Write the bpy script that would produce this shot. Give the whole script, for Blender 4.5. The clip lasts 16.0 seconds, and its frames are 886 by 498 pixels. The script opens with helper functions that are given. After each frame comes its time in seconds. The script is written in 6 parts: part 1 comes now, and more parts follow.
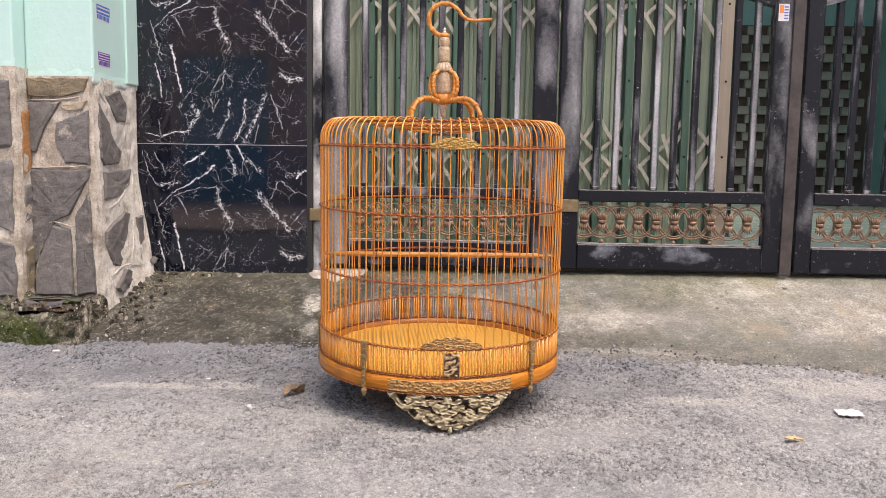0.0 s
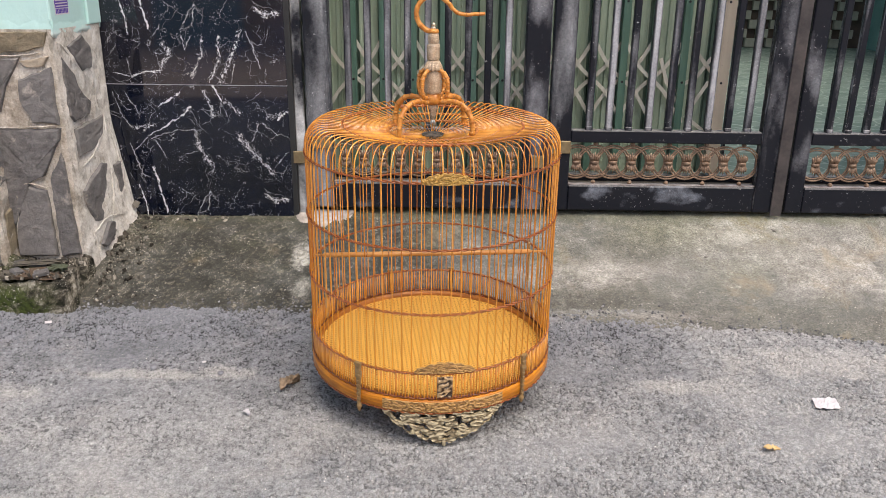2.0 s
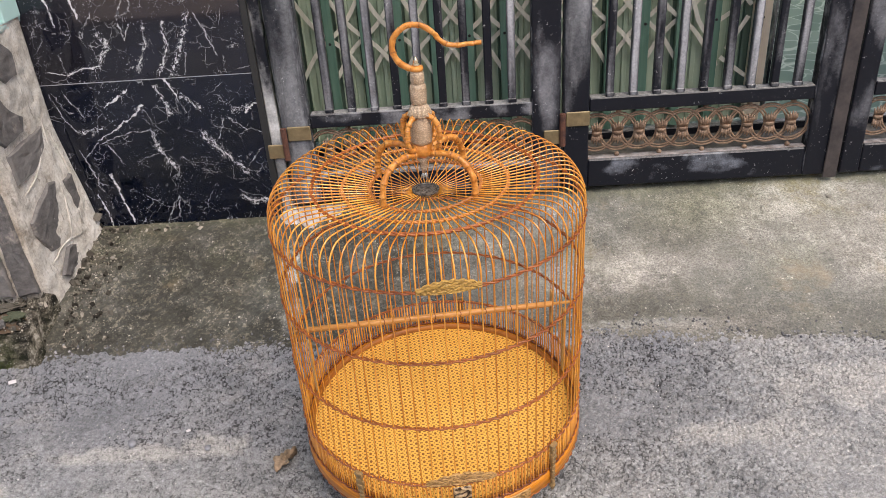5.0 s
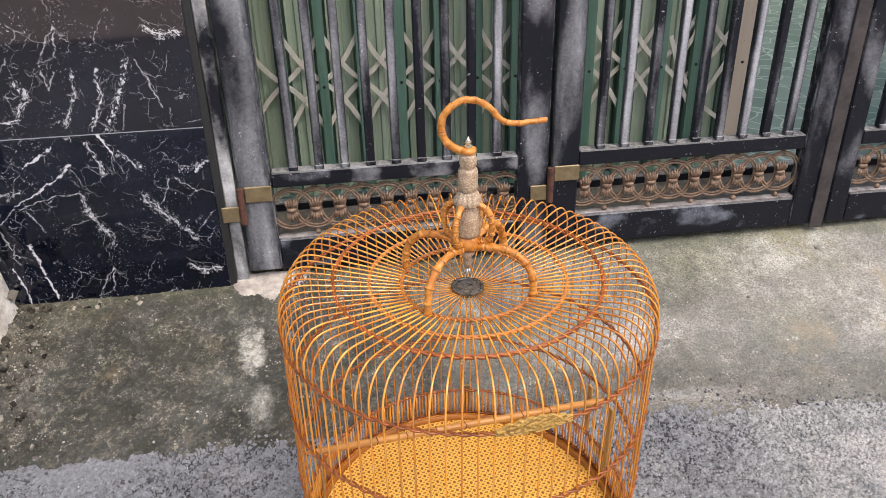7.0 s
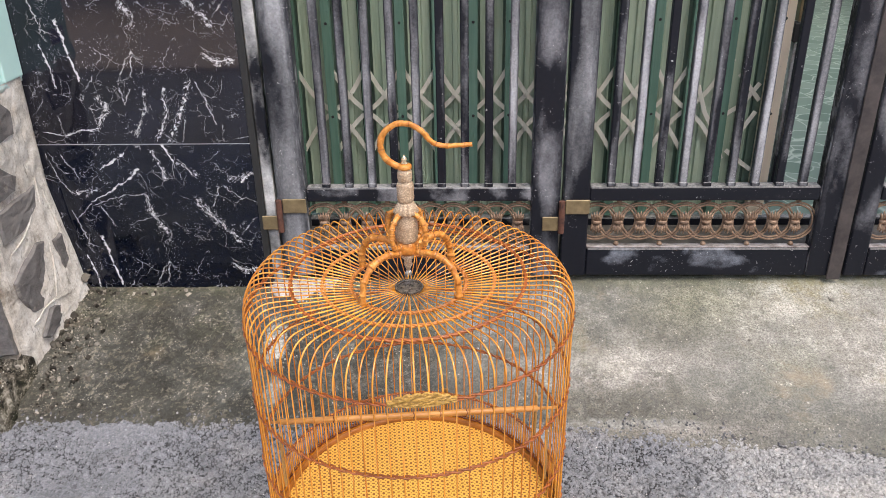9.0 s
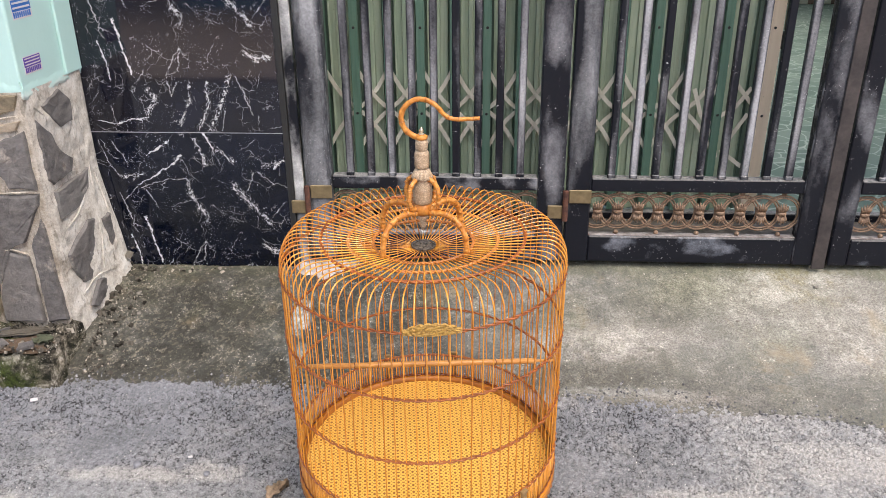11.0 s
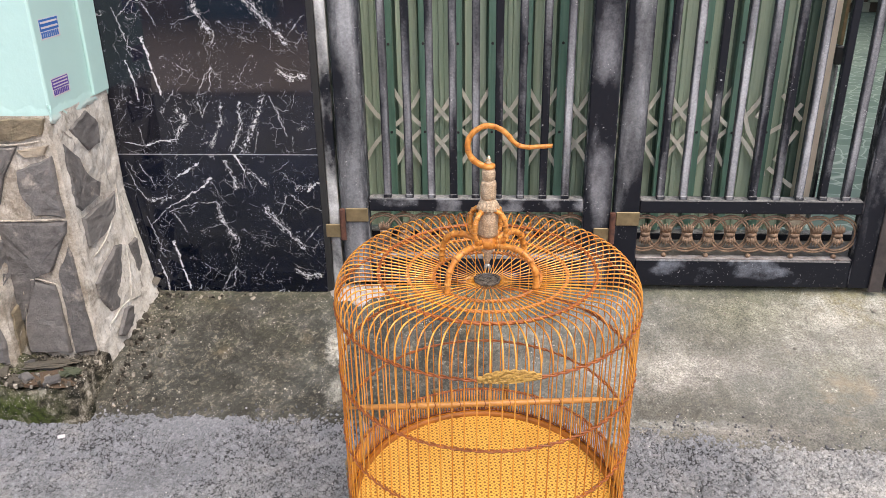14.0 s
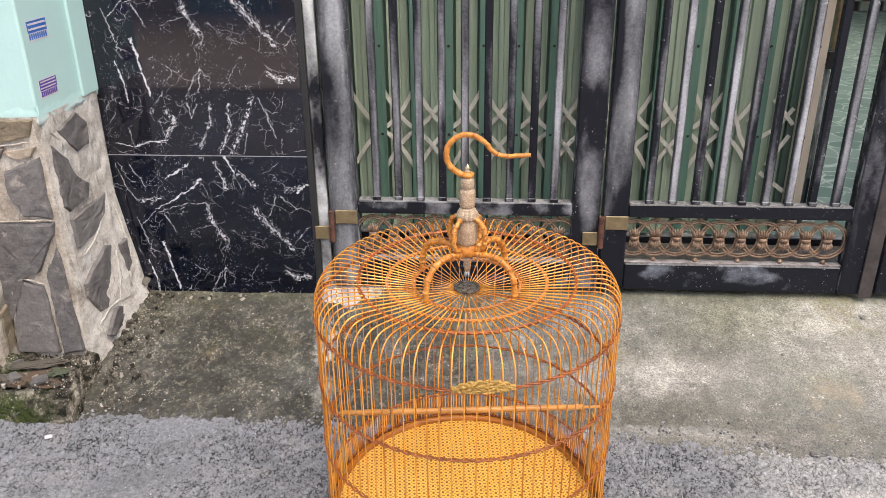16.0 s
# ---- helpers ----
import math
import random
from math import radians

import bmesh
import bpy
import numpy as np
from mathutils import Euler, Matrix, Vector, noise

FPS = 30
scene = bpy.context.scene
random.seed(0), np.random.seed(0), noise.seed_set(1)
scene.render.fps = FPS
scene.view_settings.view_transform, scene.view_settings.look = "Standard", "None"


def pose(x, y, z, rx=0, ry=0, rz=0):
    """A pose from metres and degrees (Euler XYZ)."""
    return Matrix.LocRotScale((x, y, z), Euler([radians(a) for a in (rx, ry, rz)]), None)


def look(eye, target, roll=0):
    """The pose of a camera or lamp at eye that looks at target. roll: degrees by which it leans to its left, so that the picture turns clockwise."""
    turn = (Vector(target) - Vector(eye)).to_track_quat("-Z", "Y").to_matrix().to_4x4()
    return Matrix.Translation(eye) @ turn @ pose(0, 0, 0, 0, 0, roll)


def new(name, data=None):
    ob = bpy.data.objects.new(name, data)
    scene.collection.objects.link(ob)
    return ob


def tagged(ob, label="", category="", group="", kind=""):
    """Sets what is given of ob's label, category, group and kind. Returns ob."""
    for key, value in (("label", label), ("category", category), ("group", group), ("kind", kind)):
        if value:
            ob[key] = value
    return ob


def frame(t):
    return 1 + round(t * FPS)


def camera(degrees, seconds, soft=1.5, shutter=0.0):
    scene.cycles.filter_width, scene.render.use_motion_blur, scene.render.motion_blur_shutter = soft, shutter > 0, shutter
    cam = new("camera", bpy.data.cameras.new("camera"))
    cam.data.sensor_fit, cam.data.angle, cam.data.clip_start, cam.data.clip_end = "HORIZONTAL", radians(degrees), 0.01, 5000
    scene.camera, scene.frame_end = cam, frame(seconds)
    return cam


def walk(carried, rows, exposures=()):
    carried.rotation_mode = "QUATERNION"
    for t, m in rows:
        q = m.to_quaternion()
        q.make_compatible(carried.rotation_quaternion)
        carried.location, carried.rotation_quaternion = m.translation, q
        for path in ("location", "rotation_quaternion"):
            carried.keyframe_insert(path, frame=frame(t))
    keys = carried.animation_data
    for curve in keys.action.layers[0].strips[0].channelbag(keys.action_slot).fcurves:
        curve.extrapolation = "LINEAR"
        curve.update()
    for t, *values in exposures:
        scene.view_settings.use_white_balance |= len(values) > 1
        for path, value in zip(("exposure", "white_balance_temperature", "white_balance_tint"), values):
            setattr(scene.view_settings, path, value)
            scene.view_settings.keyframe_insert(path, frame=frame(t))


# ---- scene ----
cam = camera(58.2, 16.0, soft=0.6)
PATH = [
    (0, (0.045, -0.046, 0.553), (-0.026, 1.941, 0.343), 0.9),
    (0.5, (0.044, -0.039, 0.548), (-0.025, 1.946, 0.307), 0.9),
    (1, (0.05, -0.015, 0.542), (-0.018, 1.961, 0.243), 0.7),
    (1.5, (0.051, 0.07, 0.643), (0.001, 2.011, 0.163), 0.7),
    (2, (0.022, 0.078, 0.97), (-0.003, 1.964, 0.305), 0.6),
    (2.5, (-0.033, 0.025, 1.175), (-0.04, 1.859, 0.378), -0.1),
    (3, (-0.024, 0.089, 1.195), (-0.045, 1.893, 0.332), -1.4),
    (3.5, (0.061, 0.238, 1.209), (-0.103, 2.017, 0.311), -3.2),
    (3.7, (0.076, 0.27, 1.211), (-0.091, 2.041, 0.297), -4.3),
    (5.8, (0.023, 0.663, 1.236), (-0.007, 2.398, 0.243), -3.3),
    (6, (0.019, 0.679, 1.24), (-0.023, 2.419, 0.255), -3.4),
    (6.5, (-0.091, 0.753, 1.25), (-0.021, 2.499, 0.278), -3.2),
    (7, (-0.187, 0.812, 1.247), (0.031, 2.551, 0.283), -1.4),
    (7.5, (-0.16, 0.789, 1.269), (0.042, 2.553, 0.349), -0.9),
    (8, (-0.028, 0.732, 1.278), (0.061, 2.521, 0.388), -0.5),
    (8.5, (0.063, 0.68, 1.265), (0.053, 2.474, 0.382), -0.8),
    (9, (0.084, 0.618, 1.272), (0.007, 2.419, 0.405), -1.1),
    (9.2, (0.064, 0.585, 1.269), (-0.029, 2.385, 0.403), -1.2),
    (11.3, (0.109, 0.385, 1.254), (-0.021, 2.21, 0.445), -0.4),
    (11.5, (0.109, 0.385, 1.257), (-0.03, 2.211, 0.451), -0.3),
    (12, (0.109, 0.375, 1.259), (-0.056, 2.204, 0.466), -0.4),
    (12.5, (0.119, 0.387, 1.254), (-0.058, 2.218, 0.47), -0.7),
    (13, (0.182, 0.424, 1.247), (0.018, 2.255, 0.458), -1.0),
    (13.5, (0.075, 0.472, 1.261), (-0.071, 2.304, 0.473), -1.0),
    (14, (-0.018, 0.491, 1.261), (-0.141, 2.321, 0.464), -0.9),
    (14.5, (0.03, 0.501, 1.278), (-0.078, 2.325, 0.464), -0.7),
    (15, (0.044, 0.511, 1.273), (-0.067, 2.333, 0.454), -0.6),
    (15.5, (0.024, 0.502, 1.272), (-0.1, 2.324, 0.457), -0.6),
    (16, (0.026, 0.503, 1.282), (-0.107, 2.327, 0.473), -0.6),
]
walk(cam, [(t, look(eye, target, roll)) for t, eye, target, roll in PATH],
     exposures=[(0, 0.92, 7150, 15), (1, 0.92, 7100, 14), (2, 0.75, 6800, 10), (3.5, 0.7, 6900, 10), (6, 0.79, 6700, 11), (9, 0.95, 6600, 10), (12, 0.95, 6750, 10), (16, 0.97, 6750, 10)])

# ---- light ----
world = bpy.data.worlds.new("sky")
scene.world = world
world.use_nodes = True
_n = world.node_tree.nodes
_sky = _n.new("ShaderNodeTexSky")
_sky.sky_type, _sky.sun_disc = "NISHITA", False
_sky.sun_elevation, _sky.sun_rotation = radians(61), radians(146)
_sky.air_density, _sky.dust_density = 1.0, 3.0
world.node_tree.links.new(_sky.outputs[0], _n["Background"].inputs[0])
_n["Background"].inputs[1].default_value = 0.15
sun = new("sun", bpy.data.lights.new("sun", "SUN"))
sun.data.energy, sun.data.angle, sun.data.color = 1.5, radians(40), (1.0, 0.96, 0.9)
sun.matrix_world = look((1.75, -2.6, 5.6), (0, 0, 0))


# ---- materials ----
class Mat:
    """A node material with short names for its nodes."""

    def __init__(self, name, rough=0.6, metal=0.0, spec=0.5):
        self.m = bpy.data.materials.new(name)
        self.m.use_nodes = True
        self.t = self.m.node_tree
        self.b = self.t.nodes["Principled BSDF"]
        self.b.inputs["Roughness"].default_value = rough
        self.b.inputs["Metallic"].default_value = metal
        self.b.inputs["Specular IOR Level"].default_value = spec

    def node(self, kind, **sets):
        n = self.t.nodes.new("ShaderNode" + kind)
        for k, v in sets.items():
            setattr(n, k, v)
        return n

    def put(self, socket, value):
        if isinstance(value, (int, float)):
            socket.default_value = value
        elif isinstance(value, tuple):
            socket.default_value = value if len(value) == len(socket.default_value) else (*value, 1.0)
        else:
            self.t.links.new(value, socket)

    def coords(self, scale=(1, 1, 1), kind="Object"):
        c = self.node("TexCoord")
        m = self.node("Mapping")
        m.inputs["Scale"].default_value = scale
        self.put(m.inputs["Vector"], c.outputs[kind])
        return m.outputs[0]

    def noise(self, vec, scale, detail=4.0, rough=0.6, warp=0.0):
        n = self.node("TexNoise")
        self.put(n.inputs["Vector"], vec)
        n.inputs["Scale"].default_value, n.inputs["Detail"].default_value = scale, detail
        n.inputs["Roughness"].default_value, n.inputs["Distortion"].default_value = rough, warp
        return n.outputs[0]

    def cells(self, vec, scale, feature="F1", out="Distance"):
        n = self.node("TexVoronoi", feature=feature)
        self.put(n.inputs["Vector"], vec)
        n.inputs["Scale"].default_value = scale
        return n.outputs[out]

    def ramp(self, value, *stops):
        n = self.node("ValToRGB")
        r = n.color_ramp
        while len(r.elements) < len(stops):
            r.elements.new(0.5)
        for e, (p, c) in zip(r.elements, stops):
            e.position = p
            e.color = (c, c, c, 1) if isinstance(c, (int, float)) else (*c, 1)
        self.put(n.inputs[0], value)
        return n.outputs[0]

    def mix(self, fac, a, b, how="MIX"):
        n = self.node("MixRGB", blend_type=how)
        self.put(n.inputs[0], fac), self.put(n.inputs[1], a), self.put(n.inputs[2], b)
        return n.outputs[0]

    def math(self, op, a, b=0.0, c=0.0):
        n = self.node("Math", operation=op)
        self.put(n.inputs[0], a), self.put(n.inputs[1], b), self.put(n.inputs[2], c)
        return n.outputs[0]

    def split(self, vec):
        n = self.node("SeparateXYZ")
        self.put(n.inputs[0], vec)
        return n.outputs

    def blob(self, x, y, px, py, rx, ry):
        """Distance from a spot on the ground, 1 at its rim."""
        u, w = (self.math("DIVIDE", self.math("SUBTRACT", q, c), r) for q, c, r in ((x, px, rx), (y, py, ry)))
        return self.math("SQRT", self.math("ADD", self.math("POWER", u, 2.0), self.math("POWER", w, 2.0)))

    def rnd(self):
        return self.node("ObjectInfo").outputs["Random"]

    def base(self, c):
        self.put(self.b.inputs["Base Color"], c)
        return self

    def rough(self, v):
        self.put(self.b.inputs["Roughness"], v)
        return self

    def bump(self, height, depth=0.002, strength=1.0):
        n = self.node("Bump")
        n.inputs["Distance"].default_value, n.inputs["Strength"].default_value = depth, strength
        self.put(n.inputs["Height"], height)
        self.put(self.b.inputs["Normal"], n.outputs[0])
        return self


def asphalt():
    a = Mat("asphalt", 0.88, spec=0.25)
    v = a.coords()
    fine = a.noise(v, 330.0, 4.0, 0.85)
    rough = a.noise(v, 75.0, 6.0, 0.82)
    x, y, _ = a.split(v)
    big = a.noise(v, 1.5, 6.0, 0.62)
    near_edge = a.ramp(a.math("ADD", a.math("MULTIPLY", y, 0.32), a.math("MULTIPLY", big, 0.4)), (0.72, 0.0), (0.86, 1.0))
    col = a.mix(a.ramp(big, (0.35, 0.0), (0.65, 1.0)), (0.268, 0.267, 0.266), (0.36, 0.352, 0.342))
    near_edge = a.math("MULTIPLY", near_edge, a.ramp(a.math("ADD", x, a.math("MULTIPLY", big, 0.5)), (0.75, 1.0), (1.0, 0.15)))
    col = a.mix(near_edge, col, (0.195, 0.198, 0.212))
    tar = a.ramp(a.noise(v, 6.5, 6.0, 0.74, 0.4), (0.5, 0.0), (0.64, 0.5))
    col = a.mix(tar, col, (0.13, 0.132, 0.14))
    dust = a.ramp(a.noise(v, 2.6, 7.0, 0.72, 0.5), (0.52, 0.0), (0.66, 1.0))
    col = a.mix(a.math("MULTIPLY", dust, 0.5), col, (0.39, 0.367, 0.345))
    smear = 0.0
    for px, py, rx, ry in ((-0.72, 1.85, 0.26, 0.035), (-0.55, 1.87, 0.1, 0.05), (1.0, 1.97, 0.34, 0.1), (0.62, 1.83, 0.2, 0.05), (-1.1, 1.75, 0.2, 0.05)):
        d = a.blob(x, y, px, py, rx, ry)
        d = a.math("ADD", d, a.math("MULTIPLY", a.math("SUBTRACT", a.noise(v, 14.0, 6.0, 0.7), 0.5), 2.5))
        smear = a.math("MAXIMUM", a.ramp(a.math("MULTIPLY", d, 0.5), (0.22, 0.7), (0.5, 0.0)), smear)
    col = a.mix(smear, col, (0.42, 0.4, 0.377))
    dust = a.math("MAXIMUM", dust, smear)
    stone = a.node("Attribute", attribute_name="stone").outputs["Fac"]
    col = a.mix(a.math("SUBTRACT", 0.32, a.math("MULTIPLY", dust, 0.2)), col, a.ramp(stone, (0.0, 0.26), (0.3, 0.42), (0.7, 0.56), (1.0, 0.8)), "OVERLAY")
    col = a.mix(0.4, col, a.ramp(a.noise(v, 140.0, 4.0, 0.75), (0.36, 0.2), (0.64, 0.8)), "OVERLAY")
    col = a.mix(0.45, col, a.ramp(fine, (0.36, 0.15), (0.64, 0.85)), "OVERLAY")
    open_joint = a.ramp(a.noise(v, 24.0, 6.0, 0.78), (0.38, 0.3), (0.52, 1.0))
    open_joint = a.math("MAXIMUM", open_joint, a.math("MULTIPLY", near_edge, 0.7))
    # joints coloured dark: bitumen between the stones and the shade in the gaps
    gap = a.math("MULTIPLY", a.ramp(a.node("Attribute", attribute_name="joint_dark").outputs["Fac"], (0.38, 0.0), (0.72, 1.0)), open_joint)
    gap = a.math("MULTIPLY", gap, a.math("MULTIPLY_ADD", near_edge, 0.4, 0.58))
    keep = a.math("SUBTRACT", 1.0, a.math("MULTIPLY", dust, 0.45))
    col = a.mix(a.math("MULTIPLY", a.math("MULTIPLY", gap, 0.92), keep), col, (0.02, 0.019, 0.02))
    # pits dark in colour too, for the shadows that the bumps barely show
    hole = a.math("MULTIPLY", a.ramp(rough, (0.61, 0.0), (0.635, 1.0)), keep)
    col = a.mix(a.math("MULTIPLY", hole, 0.35), col, (0.06, 0.058, 0.062))
    speck = a.ramp(a.cells(v, 60.0), (0.05, 1.0), (0.11, 0.0))
    tone = a.split(a.cells(v, 60.0, out="Color"))
    col = a.mix(a.math("MULTIPLY", speck, a.ramp(tone[2], (0.72, 0.0), (0.8, 0.9))), col, (0.75, 0.71, 0.66))
    h = a.math("MULTIPLY_ADD", fine, 0.5, a.math("MULTIPLY", rough, -2.0))
    return a.base(col).bump(h, 0.0025, 0.8).m


def concrete():
    a = Mat("weathered concrete", 0.88, spec=0.25)
    v = a.coords()
    n1 = a.noise(v, 2.1, 8.0, 0.66, 0.4)
    n2 = a.noise(v, 8.0, 9.0, 0.74)
    x, y, _ = a.split(v)
    grain = a.noise(v, 210.0, 3.0, 0.8)
    clump = a.noise(v, 45.0, 6.0, 0.8)
    east = a.ramp(a.math("ADD", a.math("MULTIPLY", x, 0.5), a.math("MULTIPLY", n1, 0.9)), (0.32, 0.0), (0.78, 1.0))
    col = a.ramp(n1, (0.3, (0.19, 0.18, 0.156)), (0.5, (0.26, 0.25, 0.22)), (0.7, (0.34, 0.325, 0.288)))
    col = a.mix(a.math("MULTIPLY", a.math("SUBTRACT", 1.0, east), 0.92), col, (0.045, 0.043, 0.036))
    white = a.math("MULTIPLY", a.ramp(a.noise(v, 3.1, 8.0, 0.7, 0.7), (0.53, 0.0), (0.74, 0.9)), a.ramp(east, (0.0, 0.45), (0.6, 1.0)))
    for px, py, rx, ry in ((0.5, 2.19, 0.24, 0.02), (0.40, 2.36, 0.2, 0.05), (0.55, 2.38, 0.16, 0.04), (1.25, 2.42, 0.3, 0.14), (1.0, 2.56, 0.16, 0.03)):
        d = a.blob(x, y, px, py, rx, ry)
        d = a.math("ADD", d, a.math("MULTIPLY_ADD", a.math("SUBTRACT", n2, 0.5), 4.5, a.math("MULTIPLY", a.math("SUBTRACT", clump, 0.5), 3.0)))
        white = a.math("MAXIMUM", white, a.ramp(a.math("MULTIPLY", d, 0.5), (0.3, 0.95), (0.52, 0.45), (0.85, 0.0)))
    white = a.math("MULTIPLY", white, a.ramp(a.noise(v, 30.0, 8.0, 0.8), (0.4, 0.25), (0.56, 1.0)))
    col = a.mix(a.math("MULTIPLY", white, 0.75), col, (0.56, 0.52, 0.475))
    moss = a.ramp(a.noise(v, 2.3, 6.0, 0.72), (0.52, 0.0), (0.68, 1.0))
    d = a.math("SQRT", a.math("ADD", a.math("POWER", a.math("MULTIPLY", a.math("SUBTRACT", x, 0.72), 3.5), 2.0), a.math("POWER", a.math("MULTIPLY", a.math("SUBTRACT", y, 2.58), 8.0), 2.0)))
    moss = a.math("MAXIMUM", moss, a.ramp(a.math("MULTIPLY_ADD", d, 0.5, a.math("MULTIPLY", n2, 0.6)), (0.4, 1.0), (0.85, 0.0)))
    col = a.mix(a.math("MULTIPLY", moss, 0.28), col, (0.19, 0.2, 0.085))
    wet = a.ramp(a.math("ADD", a.math("SUBTRACT", y, 2.0), a.math("MULTIPLY", a.noise(v, 6.0, 6.0, 0.7), 0.16)), (0.29, 0.5), (0.37, 0.0))
    col = a.mix(wet, col, (0.085, 0.078, 0.065))
    col = a.mix(0.7, col, a.ramp(n2, (0.32, 0.22), (0.68, 0.78)), "OVERLAY")
    col = a.mix(0.5, col, a.ramp(clump, (0.34, 0.22), (0.66, 0.78)), "OVERLAY")
    col = a.mix(0.65, col, a.ramp(grain, (0.38, 0.12), (0.62, 0.88)), "OVERLAY")
    blot = a.ramp(a.noise(v, 5.5, 10.0, 0.76, 0.3), (0.46, 0.0), (0.56, 1.0))
    col = a.mix(a.math("MULTIPLY", blot, 0.4), col, (0.125, 0.12, 0.098))
    murk = a.ramp(a.noise(v, 3.4, 8.0, 0.7, 0.6), (0.48, 0.0), (0.6, 0.36))
    col = a.mix(murk, col, (0.13, 0.135, 0.125))
    tan = a.ramp(a.noise(v, 4.6, 6.0, 0.68, 0.5), (0.56, 0.0), (0.68, 0.45))
    col = a.mix(tan, col, (0.34, 0.265, 0.17))
    # greenish stain towards the gate, with the shade under it painted in
    gate_dark = a.ramp(a.math("ADD", a.math("SUBTRACT", y, 2.0), a.math("MULTIPLY", a.noise(v, 7.0, 7.0, 0.72), 0.2)), (0.71, 0.0), (0.76, 0.55))
    col = a.mix(gate_dark, col, (0.13, 0.133, 0.075))
    crust = a.math("MULTIPLY", a.math("SUBTRACT", 1.0, a.math("MULTIPLY", east, 0.75)), a.ramp(a.noise(v, 9.0, 5.0, 0.7), (0.35, 0.3), (0.6, 1.0)))
    lump = a.ramp(a.noise(v, 70.0, 6.0, 0.8), (0.54, 0.0), (0.565, 1.0))
    col = a.mix(a.math("MULTIPLY", lump, a.math("MULTIPLY", crust, 0.75)), col, (0.3, 0.268, 0.205))
    pit = a.ramp(a.noise(v, 105.0, 4.0, 0.75), (0.6, 0.0), (0.635, 0.8))
    col = a.mix(a.math("MULTIPLY", pit, a.math("MULTIPLY_ADD", crust, 0.45, 0.55)), col, (0.03, 0.028, 0.022))
    for size, low in ((45.0, 0.56), (80.0, 0.53), (150.0, 0.5)):
        sand = a.ramp(a.cells(v, size), (0.1, 1.0), (0.17, 0.0))
        col = a.mix(a.math("MULTIPLY", sand, a.ramp(a.noise(v, 24.0, 3.0, 0.7), (low, 0.0), (low + 0.06, 0.8))), col, (0.62, 0.57, 0.49))
    # lower joints of the crust coloured darker too
    gap = a.node("Attribute", attribute_name="joint_dark").outputs["Fac"]
    gap = a.math("MULTIPLY", gap, a.math("SUBTRACT", 1.0, a.math("MULTIPLY", east, 0.85)))
    col = a.mix(a.math("MULTIPLY", gap, a.ramp(clump, (0.4, 0.0), (0.6, 0.6))), col, (0.03, 0.029, 0.023))
    grime = a.math("MULTIPLY", a.math("SUBTRACT", 1.0, east), a.ramp(a.noise(v, 12.0, 9.0, 0.78), (0.46, 0.5), (0.56, 0.0)))
    col = a.mix(grime, col, (0.02, 0.019, 0.014))
    wander = a.math("MULTIPLY_ADD", a.math("SUBTRACT", n2, 0.5), 4.0, a.math("MULTIPLY", a.math("SUBTRACT", clump, 0.5), 3.5))
    ragged = a.ramp(a.noise(v, 34.0, 8.0, 0.8), (0.4, 0.25), (0.54, 1.0))
    stains = ((0.58, 2.82, 0.42, 0.17, (0.1, 0.1, 0.086), 0.6), (1.02, 2.76, 0.12, 0.17, (0.31, 0.26, 0.11), 0.35), (0.66, 2.92, 0.07, 0.05, (0.24, 0.25, 0.07), 0.5),
              (0.85, 2.24, 0.3, 0.03, (0.12, 0.123, 0.115), 0.3), (0.43, 2.4, 0.1, 0.035, (0.5, 0.465, 0.42), 0.3), (0.47, 2.205, 0.15, 0.014, (0.36, 0.36, 0.335), 0.5),
              (-0.455, 2.45, 0.022, 0.06, (0.6, 0.57, 0.5), 0.75), (-0.435, 2.3, 0.02, 0.05, (0.5, 0.48, 0.42), 0.5), (-0.53, 2.92, 0.12, 0.04, (0.55, 0.52, 0.47), 0.75))
    for px, py, rx, ry, tint, much in stains:
        d = a.math("ADD", a.blob(x, y, px, py, rx, ry), wander)
        col = a.mix(a.math("MULTIPLY", ragged, a.ramp(a.math("MULTIPLY", d, 0.5), (0.3, much), (0.45, much * 0.6), (0.75, 0.0))), col, a.mix(0.5, tint, a.ramp(grain, (0.36, 0.2), (0.64, 0.8)), "OVERLAY"))
    h = a.math("ADD", a.math("MULTIPLY", grain, 0.5), a.math("ADD", clump, a.math("MULTIPLY", n2, 0.7)))
    return a.base(col).bump(h, 0.0045, 0.9).m


